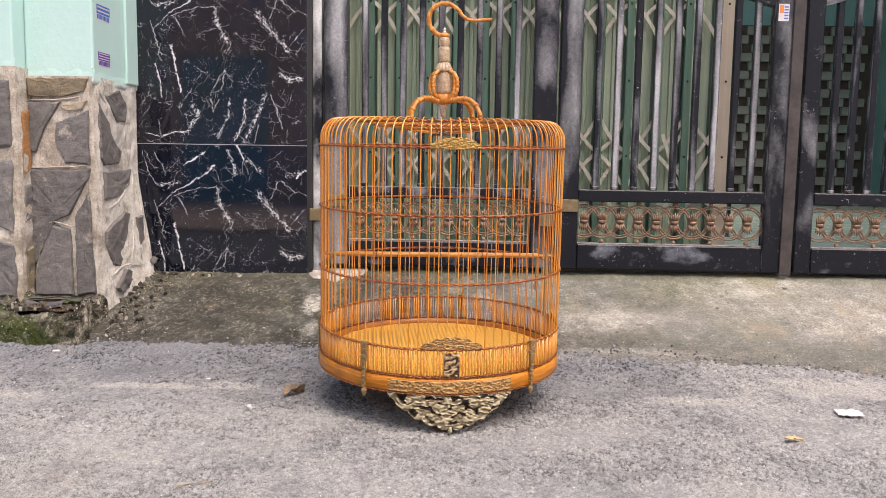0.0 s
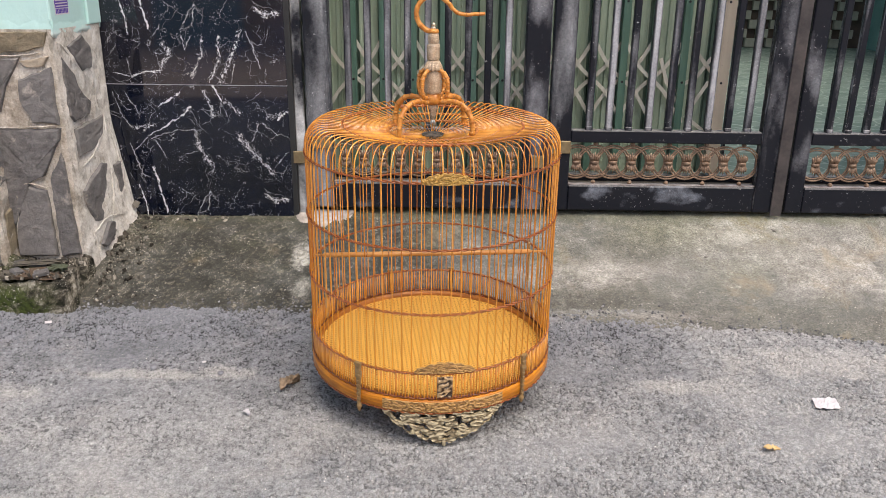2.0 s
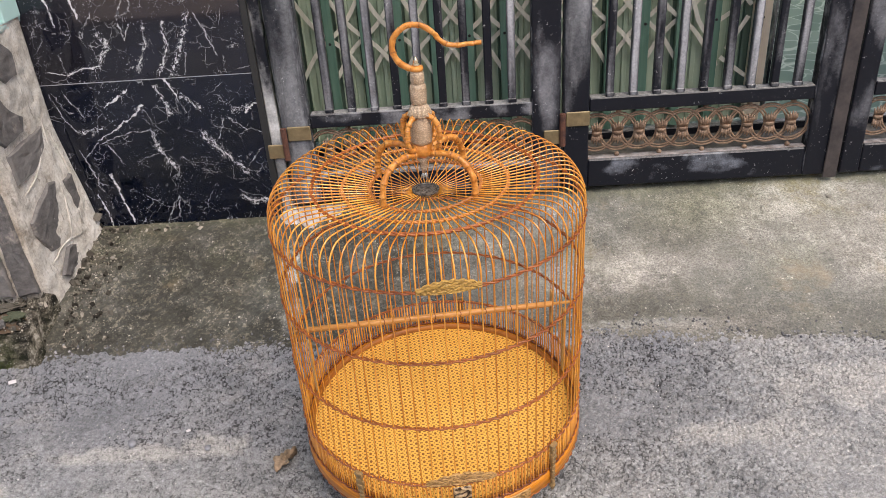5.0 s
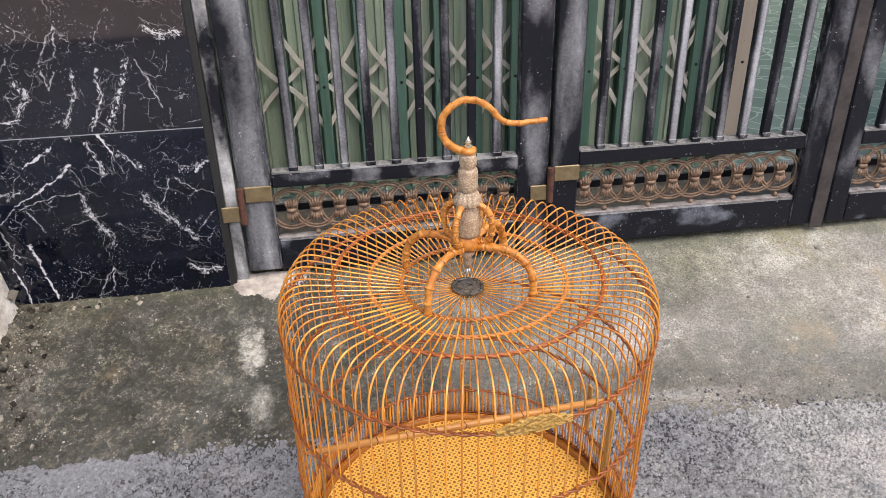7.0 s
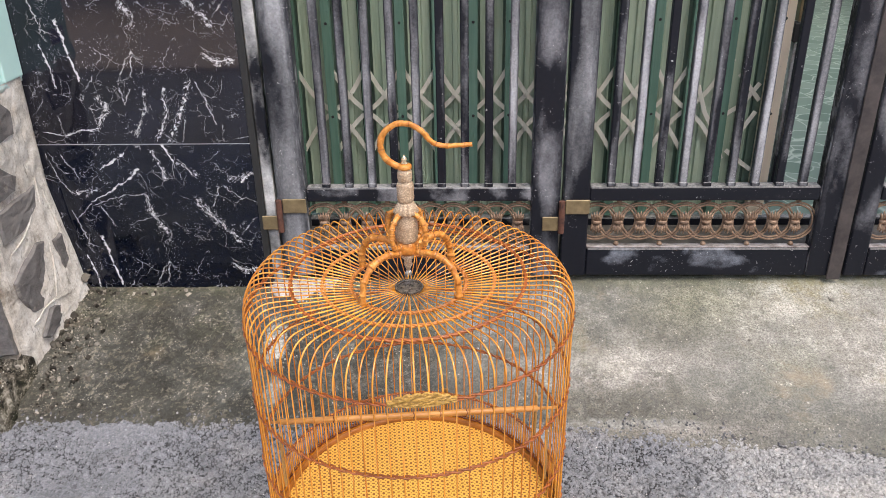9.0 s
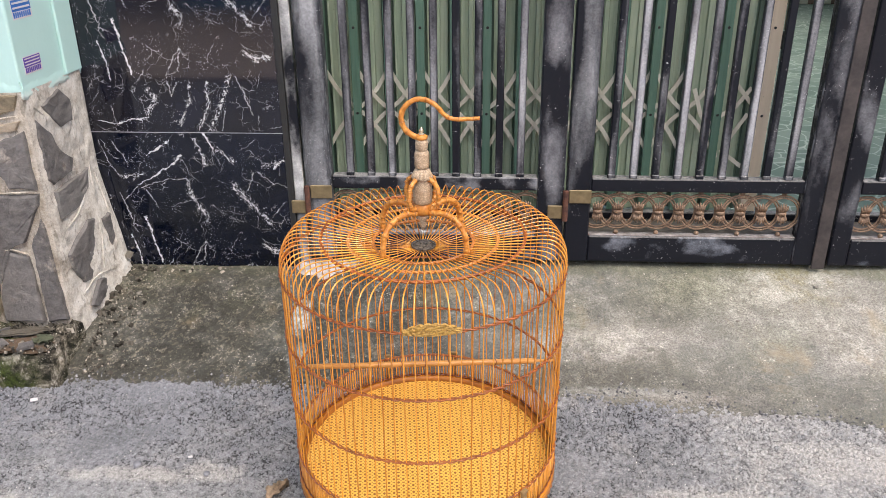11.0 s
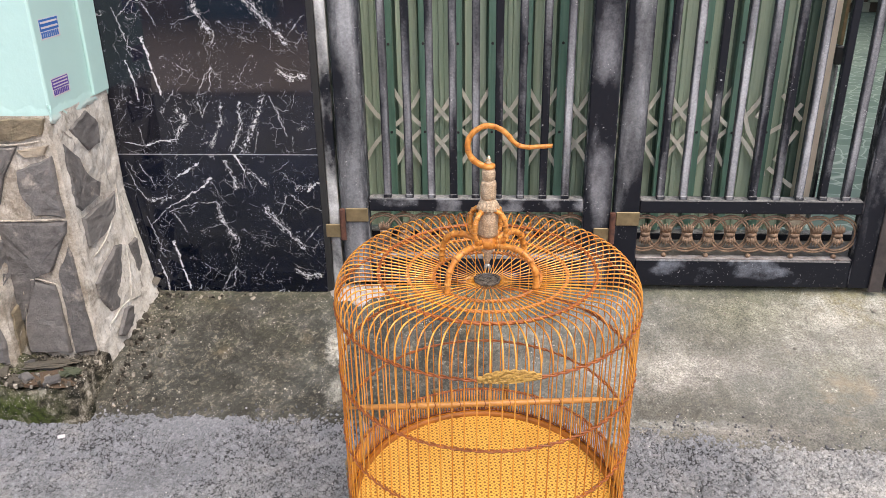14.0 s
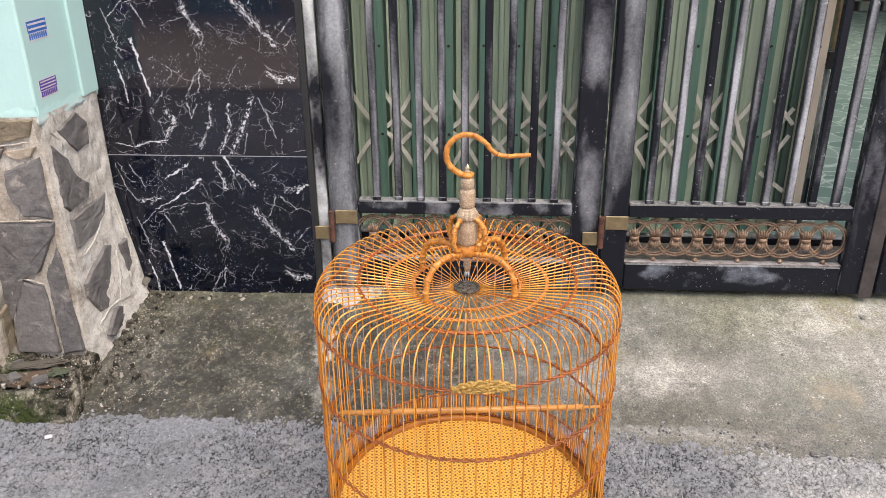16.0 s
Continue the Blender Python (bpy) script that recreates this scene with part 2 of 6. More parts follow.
def mossy():
    a = Mat("mossy concrete", 0.95, spec=0.2)
    v = a.coords()
    n = a.noise(v, 26.0, 10.0, 0.8, 0.4)
    col = a.ramp(n, (0.42, (0.012, 0.011, 0.009)), (0.48, (0.06, 0.052, 0.04)), (0.54, (0.17, 0.15, 0.118)), (0.62, (0.46, 0.42, 0.36)))
    m = a.ramp(a.noise(v, 5.2, 6.0, 0.75), (0.36, 0.0), (0.52, 1.0))
    up = a.math("MAXIMUM", a.ramp(a.split(v)[2], (0.07, 1.0), (0.12, 0.0)), a.ramp(a.math("MULTIPLY", a.split(v)[0], -1.0), (0.17, 0.0), (0.26, 1.0)))
    west = a.ramp(a.math("MULTIPLY", a.split(v)[0], -1.0), (0.02, 0.1), (0.12, 1.0))
    m = a.math("MULTIPLY", a.math("MULTIPLY", m, up), west)
    col = a.mix(m, col, a.ramp(a.noise(v, 60.0), (0.35, (0.016, 0.025, 0.007)), (0.65, (0.085, 0.11, 0.026))))
    for size in (75.0, 130.0, 210.0):
        specks = a.ramp(a.cells(v, size), (0.13, 1.0), (0.19, 0.0))
        col = a.mix(a.math("MULTIPLY", specks, a.ramp(a.noise(v, 20.0, 4.0, 0.7), (0.46, 0.0), (0.54, 0.85))), col, (0.6, 0.57, 0.5))
    return a.base(col).bump(a.math("ADD", n, a.noise(v, 70.0, 5.0, 0.7)), 0.012, 0.9).m


def mortar():
    a = Mat("sandy mortar", 0.92, spec=0.2)
    v = a.coords()
    n = a.noise(v, 13.0, 8.0, 0.74)
    x = a.split(v)[0]
    # paler mortar on the pillar's side face, picked by x
    side_pale = a.math("MULTIPLY", a.math("MINIMUM", a.math("MAXIMUM", a.math("MULTIPLY", a.math("ADD", x, 1.108), 60.0), 0.0), 1.0), 0.75)
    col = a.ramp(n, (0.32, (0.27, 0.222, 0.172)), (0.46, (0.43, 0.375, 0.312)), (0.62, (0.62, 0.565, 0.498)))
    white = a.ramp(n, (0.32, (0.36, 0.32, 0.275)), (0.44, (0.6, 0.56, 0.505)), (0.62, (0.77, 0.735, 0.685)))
    col = a.mix(side_pale, col, white)
    stain = a.ramp(a.noise(v, 6.0, 7.0, 0.75, 0.5), (0.54, 0.0), (0.66, 1.0))
    col = a.mix(a.math("MULTIPLY", stain, 0.55), col, (0.2, 0.175, 0.145))
    drag = a.node("Mapping")
    drag.inputs["Scale"].default_value = (60.0, 60.0, 14.0)
    a.put(drag.inputs[0], v)
    scratch = a.noise(drag.outputs[0], 1.0, 6.0, 0.75, 0.8)
    col = a.mix(a.ramp(scratch, (0.55, 0.0), (0.64, 0.65)), col, (0.17, 0.15, 0.12))
    grit = a.noise(v, 150.0, 5.0, 0.8)
    col = a.mix(0.4, col, a.ramp(grit, (0.36, 0.22), (0.64, 0.78)), "OVERLAY")
    h = a.math("MULTIPLY_ADD", grit, 0.35, a.math("ADD", a.noise(v, 60.0, 8.0, 0.8), a.math("MULTIPLY", scratch, 0.5)))
    return a.base(col).bump(h, 0.0045, 0.9).m


def slate(name, dark, light):
    a = Mat(name, 0.75, spec=0.35)
    v = a.coords()
    r = a.rnd()
    off = a.node("VectorMath", operation="ADD")
    a.put(off.inputs[0], v), a.put(off.inputs[1], a.mix(1.0, (0, 0, 0), a.math("MULTIPLY", r, 20.0), "ADD"))
    w = a.node("Mapping")
    w.inputs["Scale"].default_value = (1.0, 1.0, 1.5)
    a.put(w.inputs[0], off.outputs[0])
    n = a.noise(w.outputs[0], 30.0, 10.0, 0.8, 0.3)
    col = a.ramp(n, (0.3, dark), (0.68, light))
    col = a.mix(a.math("MULTIPLY", a.math("SUBTRACT", r, 0.5), 0.3), col, (0.5, 0.47, 0.44))
    smear = a.ramp(a.noise(off.outputs[0], 11.0, 6.0, 0.7), (0.6, 0.0), (0.72, 0.8))
    col = a.mix(smear, col, (0.5, 0.44, 0.38))
    return a.base(col).bump(a.math("ADD", n, a.math("MULTIPLY", a.noise(w.outputs[0], 70.0, 5.0, 0.7), 0.5)), 0.008, 0.8).m


def paint_cyan():
    a = Mat("mint green wall paint", 0.6, spec=0.35)
    v = a.coords()
    n = a.noise(v, 3.0, 5.0, 0.6)
    col = a.ramp(n, (0.3, (0.42, 0.62, 0.585)), (0.7, (0.47, 0.67, 0.635)))
    peel = a.ramp(a.math("ADD", a.split(v)[2], a.math("MULTIPLY", a.noise(v, 30.0, 6.0, 0.7), 0.05)), (0.81, 1.0), (0.825, 0.0))
    col = a.mix(a.math("MULTIPLY", peel, 0.7), col, (0.72, 0.76, 0.72))
    return a.base(col).bump(a.noise(v, 40.0, 6.0, 0.65), 0.003, 0.5).m


def black_marble():
    """Polished black stone with broken white veins; the same slab pattern on every tile."""
    a = Mat("polished black marble", 0.05, spec=0.5)
    v = a.coords()

    def warped(scale, size):
        wn = a.node("TexNoise")
        a.put(wn.inputs["Vector"], v)
        wn.inputs["Scale"].default_value, wn.inputs["Detail"].default_value, wn.inputs["Roughness"].default_value = scale, 6.0, 0.7
        wv = a.node("VectorMath", operation="MULTIPLY_ADD")
        a.put(wv.inputs[0], wn.outputs[1]), a.put(wv.inputs[1], (size, size, size)), a.put(wv.inputs[2], v)
        out = a.node("VectorMath", operation="SUBTRACT")
        a.put(out.inputs[0], wv.outputs[0]), a.put(out.inputs[1], (size / 2, size / 2, size / 2))
        return out.outputs[0]

    near, loose = warped(42.0, 0.03), warped(16.0, 0.045)
    x, _, z = a.split(near)

    def strokes(lines, wide=1.0):
        """1 on the strokes' middle line, falling to 0 at their half width."""
        total = 0.0
        for w, *pts in lines:
            for (x0, z0), (x1, z1) in zip(pts, pts[1:]):
                dx, dz = x1 - x0, z1 - z0
                ll = dx * dx + dz * dz
                t = a.math("MULTIPLY_ADD", x, dx / ll, a.math("MULTIPLY_ADD", z, dz / ll, -(x0 * dx + z0 * dz) / ll))
                t = a.math("MINIMUM", a.math("MAXIMUM", t, 0.0), 1.0)
                ex = a.math("SUBTRACT", x, a.math("MULTIPLY_ADD", t, dx, x0))
                ez = a.math("SUBTRACT", z, a.math("MULTIPLY_ADD", t, dz, z0))
                d = a.math("SQRT", a.math("MULTIPLY_ADD", ex, ex, a.math("MULTIPLY", ez, ez)))
                total = a.math("MAXIMUM", a.math("SUBTRACT", 1.0, a.math("DIVIDE", d, w * wide)), total)
        return total

    long = a.node("Mapping")
    long.inputs["Scale"].default_value = (1.0, 1.0, 0.42)
    a.put(long.inputs[0], near)
    fine = a.noise(long.outputs[0], 175.0, 5.0, 0.72)
    coarse = a.noise(v, 55.0, 4.0, 0.7)
    patch = a.noise(v, 22.0, 3.0, 0.6)
    bold = strokes(BOLD_VEINS, 0.95)
    bold = a.math("MULTIPLY", a.ramp(a.math("ADD", bold, a.math("MULTIPLY", a.math("MULTIPLY_ADD", fine, 0.7, a.math("SUBTRACT", coarse, 0.9)), 2.6)), (0.3, 0.0), (0.55, 0.9)), a.ramp(bold, (0.0, 0.0), (0.12, 1.0)))
    shard = 0.0
    for k, (w, *pts) in enumerate(SHARD_VEINS):
        for (x0, z0), (x1, z1) in zip(pts, pts[1:]):
            dx, dz = x1 - x0, z1 - z0
            ln = math.hypot(dx, dz)
            ax, az = a.math("SUBTRACT", x, x0), a.math("SUBTRACT", z, z0)
            along = a.math("MULTIPLY_ADD", ax, dx / ln, a.math("MULTIPLY", az, dz / ln))
            aside = a.math("MULTIPLY_ADD", az, dx / ln, a.math("MULTIPLY", ax, -dz / ln))
            over = a.math("SUBTRACT", along, a.math("MINIMUM", a.math("MAXIMUM", along, 0.0), ln))
            d = a.math("SQRT", a.math("MULTIPLY_ADD", over, over, a.math("MULTIPLY", aside, aside)))
            core = a.math("MAXIMUM", a.math("SUBTRACT", 1.0, a.math("DIVIDE", d, w * 1.1)), 0.0)
            uv = a.node("CombineXYZ")
            a.put(uv.inputs[0], a.math("MULTIPLY", aside, 290.0)), a.put(uv.inputs[1], a.math("MULTIPLY", along, 85.0)), a.put(uv.inputs[2], float(k))
            streak = a.math("MULTIPLY_ADD", core, 0.15, a.noise(uv.outputs[0], 1.0, 5.0, 0.7, 0.6))
            shard = a.math("MAXIMUM", shard, a.math("MULTIPLY", a.ramp(streak, (0.625, 0.0), (0.69, 0.9)), a.ramp(core, (0.0, 0.0), (0.2, 1.0))))
    thin = a.math("MULTIPLY", a.ramp(strokes(THIN_VEINS, 0.8), (0.1, 0.0), (0.7, 0.62)), a.ramp(a.noise(v, 75.0, 4.0, 0.7), (0.4, 0.12), (0.54, 1.0)))
    hair = a.cells(loose, 9.0, "DISTANCE_TO_EDGE")
    hair = a.math("MULTIPLY", a.ramp(hair, (0.002, 1.0), (0.010, 0.0)), a.ramp(patch, (0.51, 0.0), (0.62, 0.55)))
    hair2 = a.cells(loose, 29.0, "DISTANCE_TO_EDGE")
    hair2 = a.math("MULTIPLY", a.ramp(hair2, (0.003, 1.0), (0.02, 0.0)), a.ramp(a.noise(v, 17.0, 3.0, 0.6), (0.53, 0.0), (0.63, 0.5)))
    lean = a.node("Mapping")
    lean.inputs["Rotation"].default_value, lean.inputs["Scale"].default_value = (0.0, radians(-28), 0.0), (330.0, 1.0, 42.0)
    a.put(lean.inputs[0], near)
    dash = a.math("MULTIPLY", a.ramp(a.noise(lean.outputs[0], 1.0, 2.0, 0.6), (0.68, 0.0), (0.74, 0.5)), a.ramp(a.noise(v, 13.0, 3.0), (0.5, 0.0), (0.6, 1.0)))
    speck = a.math("MULTIPLY", a.ramp(a.noise(v, 190.0, 3.0, 0.8), (0.635, 0.0), (0.665, 0.9)), a.ramp(a.noise(v, 11.0, 3.0), (0.49, 0.0), (0.61, 0.85)))
    vein = a.math("MAXIMUM", a.math("MAXIMUM", bold, shard), a.math("MAXIMUM", thin, a.math("MAXIMUM", hair, hair2)))
    vein = a.math("MINIMUM", a.math("MAXIMUM", vein, a.math("MAXIMUM", dash, speck)), 1.0)
    ground = a.ramp(a.noise(v, 5.0, 5.0), (0.35, (0.0015, 0.0025, 0.007)), (0.7, (0.004, 0.0065, 0.018)))
    ground = a.mix(1.0, ground, a.node("ObjectInfo").outputs["Color"], "ADD")
    return a.base(a.mix(vein, ground, (0.66, 0.66, 0.67))).m


def steel(name, tint=(0.008, 0.009, 0.014), worn=(0.36, 0.36, 0.38), amount=0.5, stretch=0.13, size=17.0, face=0.0, span=()):
    """Old dark gate paint, rubbed back to grey primer in long grainy patches; span: the heights between which it is rubbed most."""
    a = Mat(name, 0.45, spec=0.25)
    g = a.node("NewGeometry").outputs["Position"]
    m = a.node("Mapping")
    m.inputs["Scale"].default_value = (1.0, 1.0, stretch)
    a.put(m.inputs[0], g)
    n = a.noise(m.outputs[0], size, 3.0, 0.5, 0.2)
    r = a.math("MULTIPLY", a.math("SUBTRACT", a.rnd(), 0.6), 0.14)
    grain = a.noise(g, 170.0, 5.0, 0.8)
    smudge = a.noise(g, 38.0, 6.0, 0.75, 0.3)
    ragged = a.math("MULTIPLY_ADD", a.math("SUBTRACT", grain, 0.5), 0.07, a.math("MULTIPLY", a.math("SUBTRACT", smudge, 0.5), 0.16))
    value = a.math("ADD", a.math("ADD", n, r), ragged)
    if span:
        z = a.split(g)[2]
        inside = a.math("MINIMUM", a.math("DIVIDE", a.math("SUBTRACT", z, span[0]), 0.2), a.math("DIVIDE", a.math("SUBTRACT", span[1], z), 0.2))
        value = a.math("ADD", value, a.math("MULTIPLY", a.math("SUBTRACT", a.math("MINIMUM", a.math("MAXIMUM", inside, 0.0), 1.0), 1.0), 0.16))
    rub = a.ramp(value, (0.6 - 0.22 * amount, 0.0), (0.68 - 0.18 * amount, 0.4), (0.86 - 0.2 * amount, 1.0))
    cloud = a.noise(g, 90.0, 4.0, 0.7)
    dry = a.noise(m.outputs[0], 30.0, 5.0, 0.6)
    pale = a.mix(a.ramp(dry, (0.3, 0.5), (0.66, 1.0)), (0.1, 0.1, 0.115), worn)
    pale = a.mix(0.4, pale, a.ramp(grain, (0.36, 0.25), (0.64, 0.75)), "OVERLAY")
    edge = 0.0
    if face:
        across = a.math("DIVIDE", a.math("ABSOLUTE", a.split(a.coords())[0]), face)
        edge = a.math("MULTIPLY", a.ramp(across, (0.86, 0.0), (0.94, 1.0)), a.ramp(a.noise(m.outputs[0], 60.0, 5.0, 0.7), (0.5, 0.0), (0.62, 0.6)))
        across = a.math("ADD", across, a.math("MULTIPLY", a.math("SUBTRACT", a.noise(m.outputs[0], 90.0, 4.0, 0.7), 0.5), 0.9))
        rub = a.math("MULTIPLY", rub, a.ramp(across, (0.4, 1.0), (0.9, 0.1)))
    col = a.mix(rub, tint, pale)
    col = a.mix(edge, col, worn)
    chip = a.ramp(a.noise(g, 110.0, 4.0, 0.75), (0.64, 0.0), (0.66, 1.0))
    chip = a.math("MULTIPLY", chip, a.ramp(a.noise(g, 9.0, 3.0), (0.48, 0.0), (0.62, 0.8)))
    col = a.mix(chip, col, (0.62, 0.62, 0.62))
    dust = a.ramp(a.split(a.node("NewGeometry").outputs["Normal"])[2], (0.6, 0.0), (0.95, 1.0))
    col = a.mix(a.math("MULTIPLY", dust, a.ramp(cloud, (0.35, 0.15), (0.6, 0.85))), col, (0.36, 0.35, 0.34))
    a.rough(a.ramp(cloud, (0.3, 0.32), (0.7, 0.6)))
    return a.base(col).bump(a.math("ADD", cloud, n), 0.0008, 0.5).m


def rusty(name, a0, a1, scale=30.0, rough=0.7, metal=0.2):
    a = Mat(name, rough, metal)
    g = a.node("NewGeometry").outputs["Position"]
    n = a.noise(g, scale, 6.0, 0.7)
    return a.base(a.ramp(n, (0.3, a0), (0.7, a1))).bump(a.noise(g, scale * 4, 4.0, 0.7), 0.001, 0.6).m


def enamel(name, c0, c1, rough=0.4):
    """Sheet-metal paint with faint vertical streaks and dust."""
    a = Mat(name, rough, spec=0.4)
    g = a.node("NewGeometry").outputs["Position"]
    m = a.node("Mapping")
    m.inputs["Scale"].default_value = (26.0, 8.0, 0.9)
    a.put(m.inputs[0], g)
    n = a.noise(m.outputs[0], 2.2, 6.0, 0.65)
    col = a.ramp(a.math("ADD", n, a.math("MULTIPLY", a.math("SUBTRACT", a.rnd(), 0.5), 0.2)), (0.3, c0), (0.7, c1))
    spots = a.ramp(a.noise(g, 120.0, 3.0, 0.7), (0.68, 0.0), (0.74, 0.5))
    return a.base(a.mix(spots, col, (0.05, 0.05, 0.04))).bump(n, 0.0006, 0.4).m


def bamboo(name, c0, c1, scale=40.0, stretch=(1, 1, 0.08), rough=0.38, depth=0.0006, coat=0.0):
    a = Mat(name, rough, spec=0.5)
    a.b.inputs["Coat Weight"].default_value, a.b.inputs["Coat Roughness"].default_value, a.b.inputs["Coat IOR"].default_value = coat, 0.12, 1.6
    v = a.coords(stretch)
    n = a.noise(v, scale, 6.0, 0.65)
    r = a.math("MULTIPLY", a.math("SUBTRACT", a.rnd(), 0.5), 0.3)
    col = a.ramp(a.math("ADD", n, r), (0.25, c0), (0.72, c1))
    patch = a.noise(a.coords(), 14.0, 4.0, 0.6)
    col = a.mix(a.ramp(patch, (0.5, 0.0), (0.75, 0.5)), col, tuple(0.5 * c for c in c0))
    return a.base(col).bump(n, depth, 0.5).m


def carved(name, c0, c1, rough=0.45, deep=0.6):
    a = Mat(name, rough, spec=0.5)
    v = a.coords()
    n = a.noise(v, 75.0, 6.0, 0.7, 0.4)
    fine = a.noise(v, 210.0, 4.0, 0.75, 1.2)
    mixed = a.math("ADD", a.math("MULTIPLY", n, 0.5), a.math("MULTIPLY", fine, 0.5))
    col = a.ramp(mixed, (0.32, tuple(0.6 * p + 0.4 * q for p, q in zip(c0, c1))), (0.6, c1))
    # groove darkens the hollows, putting the carving's shade into its colour
    groove = a.node("Attribute", attribute_name="groove").outputs["Fac"]
    return a.base(a.mix(a.math("MULTIPLY", a.ramp(groove, (0.25, 0.0), (0.85, 1.0)), deep), col, c0)).bump(fine, 0.0014, 0.8).m


def beaded(name, c0, c1):
    """Horn cut with rows of small raised beads."""
    a = Mat(name, 0.4, spec=0.5)
    v = a.coords((1.0, 1.0, 1.3))
    d = a.cells(v, 330.0)
    n = a.noise(v, 60.0, 5.0, 0.7)
    col = a.ramp(n, (0.3, c0), (0.7, c1))
    col = a.mix(a.ramp(d, (0.3, 0.0), (0.65, 0.5)), col, tuple(0.4 * c for c in c0))
    return a.base(col).bump(a.math("SUBTRACT", 1.0, d), 0.0008, 0.8).m


def root(name):
    """Golden bamboo root: brown scars round the nodes, streaks along the stem."""
    a = Mat(name, 0.36, spec=0.5)
    v = a.coords()
    n = a.noise(v, 60.0, 6.0, 0.7, 0.5)
    col = a.ramp(n, (0.28, (0.36, 0.11, 0.014)), (0.5, (0.56, 0.215, 0.035)), (0.72, (0.74, 0.37, 0.1)))
    scar = a.ramp(a.noise(v, 85.0, 4.0, 0.75, 1.5), (0.6, 0.0), (0.7, 0.6))
    ring = a.math("MULTIPLY", a.node("Attribute", attribute_name="groove").outputs["Fac"], a.ramp(a.noise(v, 110.0, 3.0, 0.7), (0.36, 0.2), (0.56, 1.0)))
    scar = a.math("MAXIMUM", scar, ring)
    col = a.mix(a.math("MULTIPLY", scar, 0.8), col, (0.14, 0.04, 0.01))
    return a.base(col).bump(a.math("SUBTRACT", n, a.math("MULTIPLY", scar, 0.5)), 0.0014, 0.8).m


def printed_mat():
    """Yellow sheet with a fine brown chain of small ovals, upright and lying by turns."""
    a = Mat("yellow patterned floor mat", 0.5, spec=0.4)
    v = a.coords((98.0, 98.0, 1.0))
    x, y, _ = a.split(v)
    ix, iy = a.math("FLOOR", x), a.math("FLOOR", y)
    fx = a.math("SUBTRACT", a.math("SUBTRACT", x, ix), 0.5)
    fy = a.math("SUBTRACT", a.math("SUBTRACT", y, iy), 0.5)
    odd = a.math("FLOORED_MODULO", a.math("ADD", ix, iy), 2.0)
    even = a.math("SUBTRACT", 1.0, odd)
    big = a.math("SQRT", a.math("ADD", a.math("POWER", a.math("MULTIPLY", fx, 1.15), 2.0), a.math("POWER", a.math("MULTIPLY", fy, 0.9), 2.0)))
    dot = a.math("MULTIPLY", a.ramp(big, (0.27, 1.0), (0.34, 0.0)), odd)
    small = a.math("MAXIMUM", a.math("MULTIPLY", a.math("ABSOLUTE", fx), 0.55), a.math("ABSOLUTE", fy))
    dash = a.math("MULTIPLY", a.ramp(small, (0.13, 1.0), (0.18, 0.0)), even)
    ux, uy = a.math("SUBTRACT", 0.5, a.math("ABSOLUTE", fx)), a.math("SUBTRACT", 0.5, a.math("ABSOLUTE", fy))
    corner = a.ramp(a.math("SQRT", a.math("ADD", a.math("POWER", ux, 2.0), a.math("POWER", uy, 2.0))), (0.12, 0.8), (0.2, 0.0))
    mark = a.math("MAXIMUM", dot, a.math("MAXIMUM", dash, corner))
    n = a.noise(a.coords(), 9.0, 5.0, 0.6)
    ground = a.ramp(n, (0.3, (0.74, 0.385, 0.065)), (0.7, (0.83, 0.455, 0.095)))
    return a.base(a.mix(mark, ground, (0.24, 0.085, 0.01))).bump(mark, 0.0004, 0.3).m


def plain(name, c, rough=0.6, metal=0.0, var=0.15, scale=30.0):
    a = Mat(name, rough, metal)
    n = a.noise(a.coords(), scale, 5.0, 0.65)
    return a.base(a.ramp(n, (0.3, tuple(x * (1 - var) for x in c)), (0.7, tuple(min(1, x * (1 + var)) for x in c)))).bump(n, 0.0008, 0.3).m


def crazy_tile():
    a = Mat("green broken-tile paving", 0.5, spec=0.3)
    v = a.coords()
    wob = a.node("VectorMath", operation="MULTIPLY_ADD")
    wn = a.node("TexNoise")
    a.put(wn.inputs["Vector"], v)
    wn.inputs["Scale"].default_value = 6.0
    a.put(wob.inputs[0], wn.outputs[1]), a.put(wob.inputs[1], (0.06, 0.06, 0.06)), a.put(wob.inputs[2], v)
    edge = a.cells(wob.outputs[0], 9.0, "DISTANCE_TO_EDGE")
    tone = a.split(a.cells(wob.outputs[0], 9.0, out="Color"))[0]
    col = a.ramp(tone, (0.0, (0.1, 0.15, 0.125)), (1.0, (0.18, 0.235, 0.2)))
    col = a.mix(a.ramp(edge, (0.015, 1.0), (0.04, 0.0)), col, (0.33, 0.38, 0.34))
    return a.base(col).bump(a.ramp(edge, (0.0, 0.0), (0.05, 1.0)), 0.002, 0.5).m


# veins on a 0.6 m tile: half width, then the stroke's corners (x, z)
BOLD_VEINS = [
    (0.0062, (0.14, 0.327), (0.15, 0.283), (0.158, 0.236), (0.174, 0.176)), (0.006, (0.36, 0.599), (0.381, 0.55)),
    (0.0035, (0.136, 0.435), (0.208, 0.474), (0.254, 0.503)), (0.008, (0.254, 0.503), (0.28, 0.527)),
    (0.0045, (0.177, 0.53), (0.212, 0.55), (0.247, 0.573)), (0.003, (0.043, 0.033), (0.103, 0.026), (0.144, 0.039), (0.204, 0.046)),
    (0.004, (0.086, 0.267), (0.101, 0.208), (0.103, 0.158)), (0.006, (0.564, 0.493), (0.588, 0.512)),
]
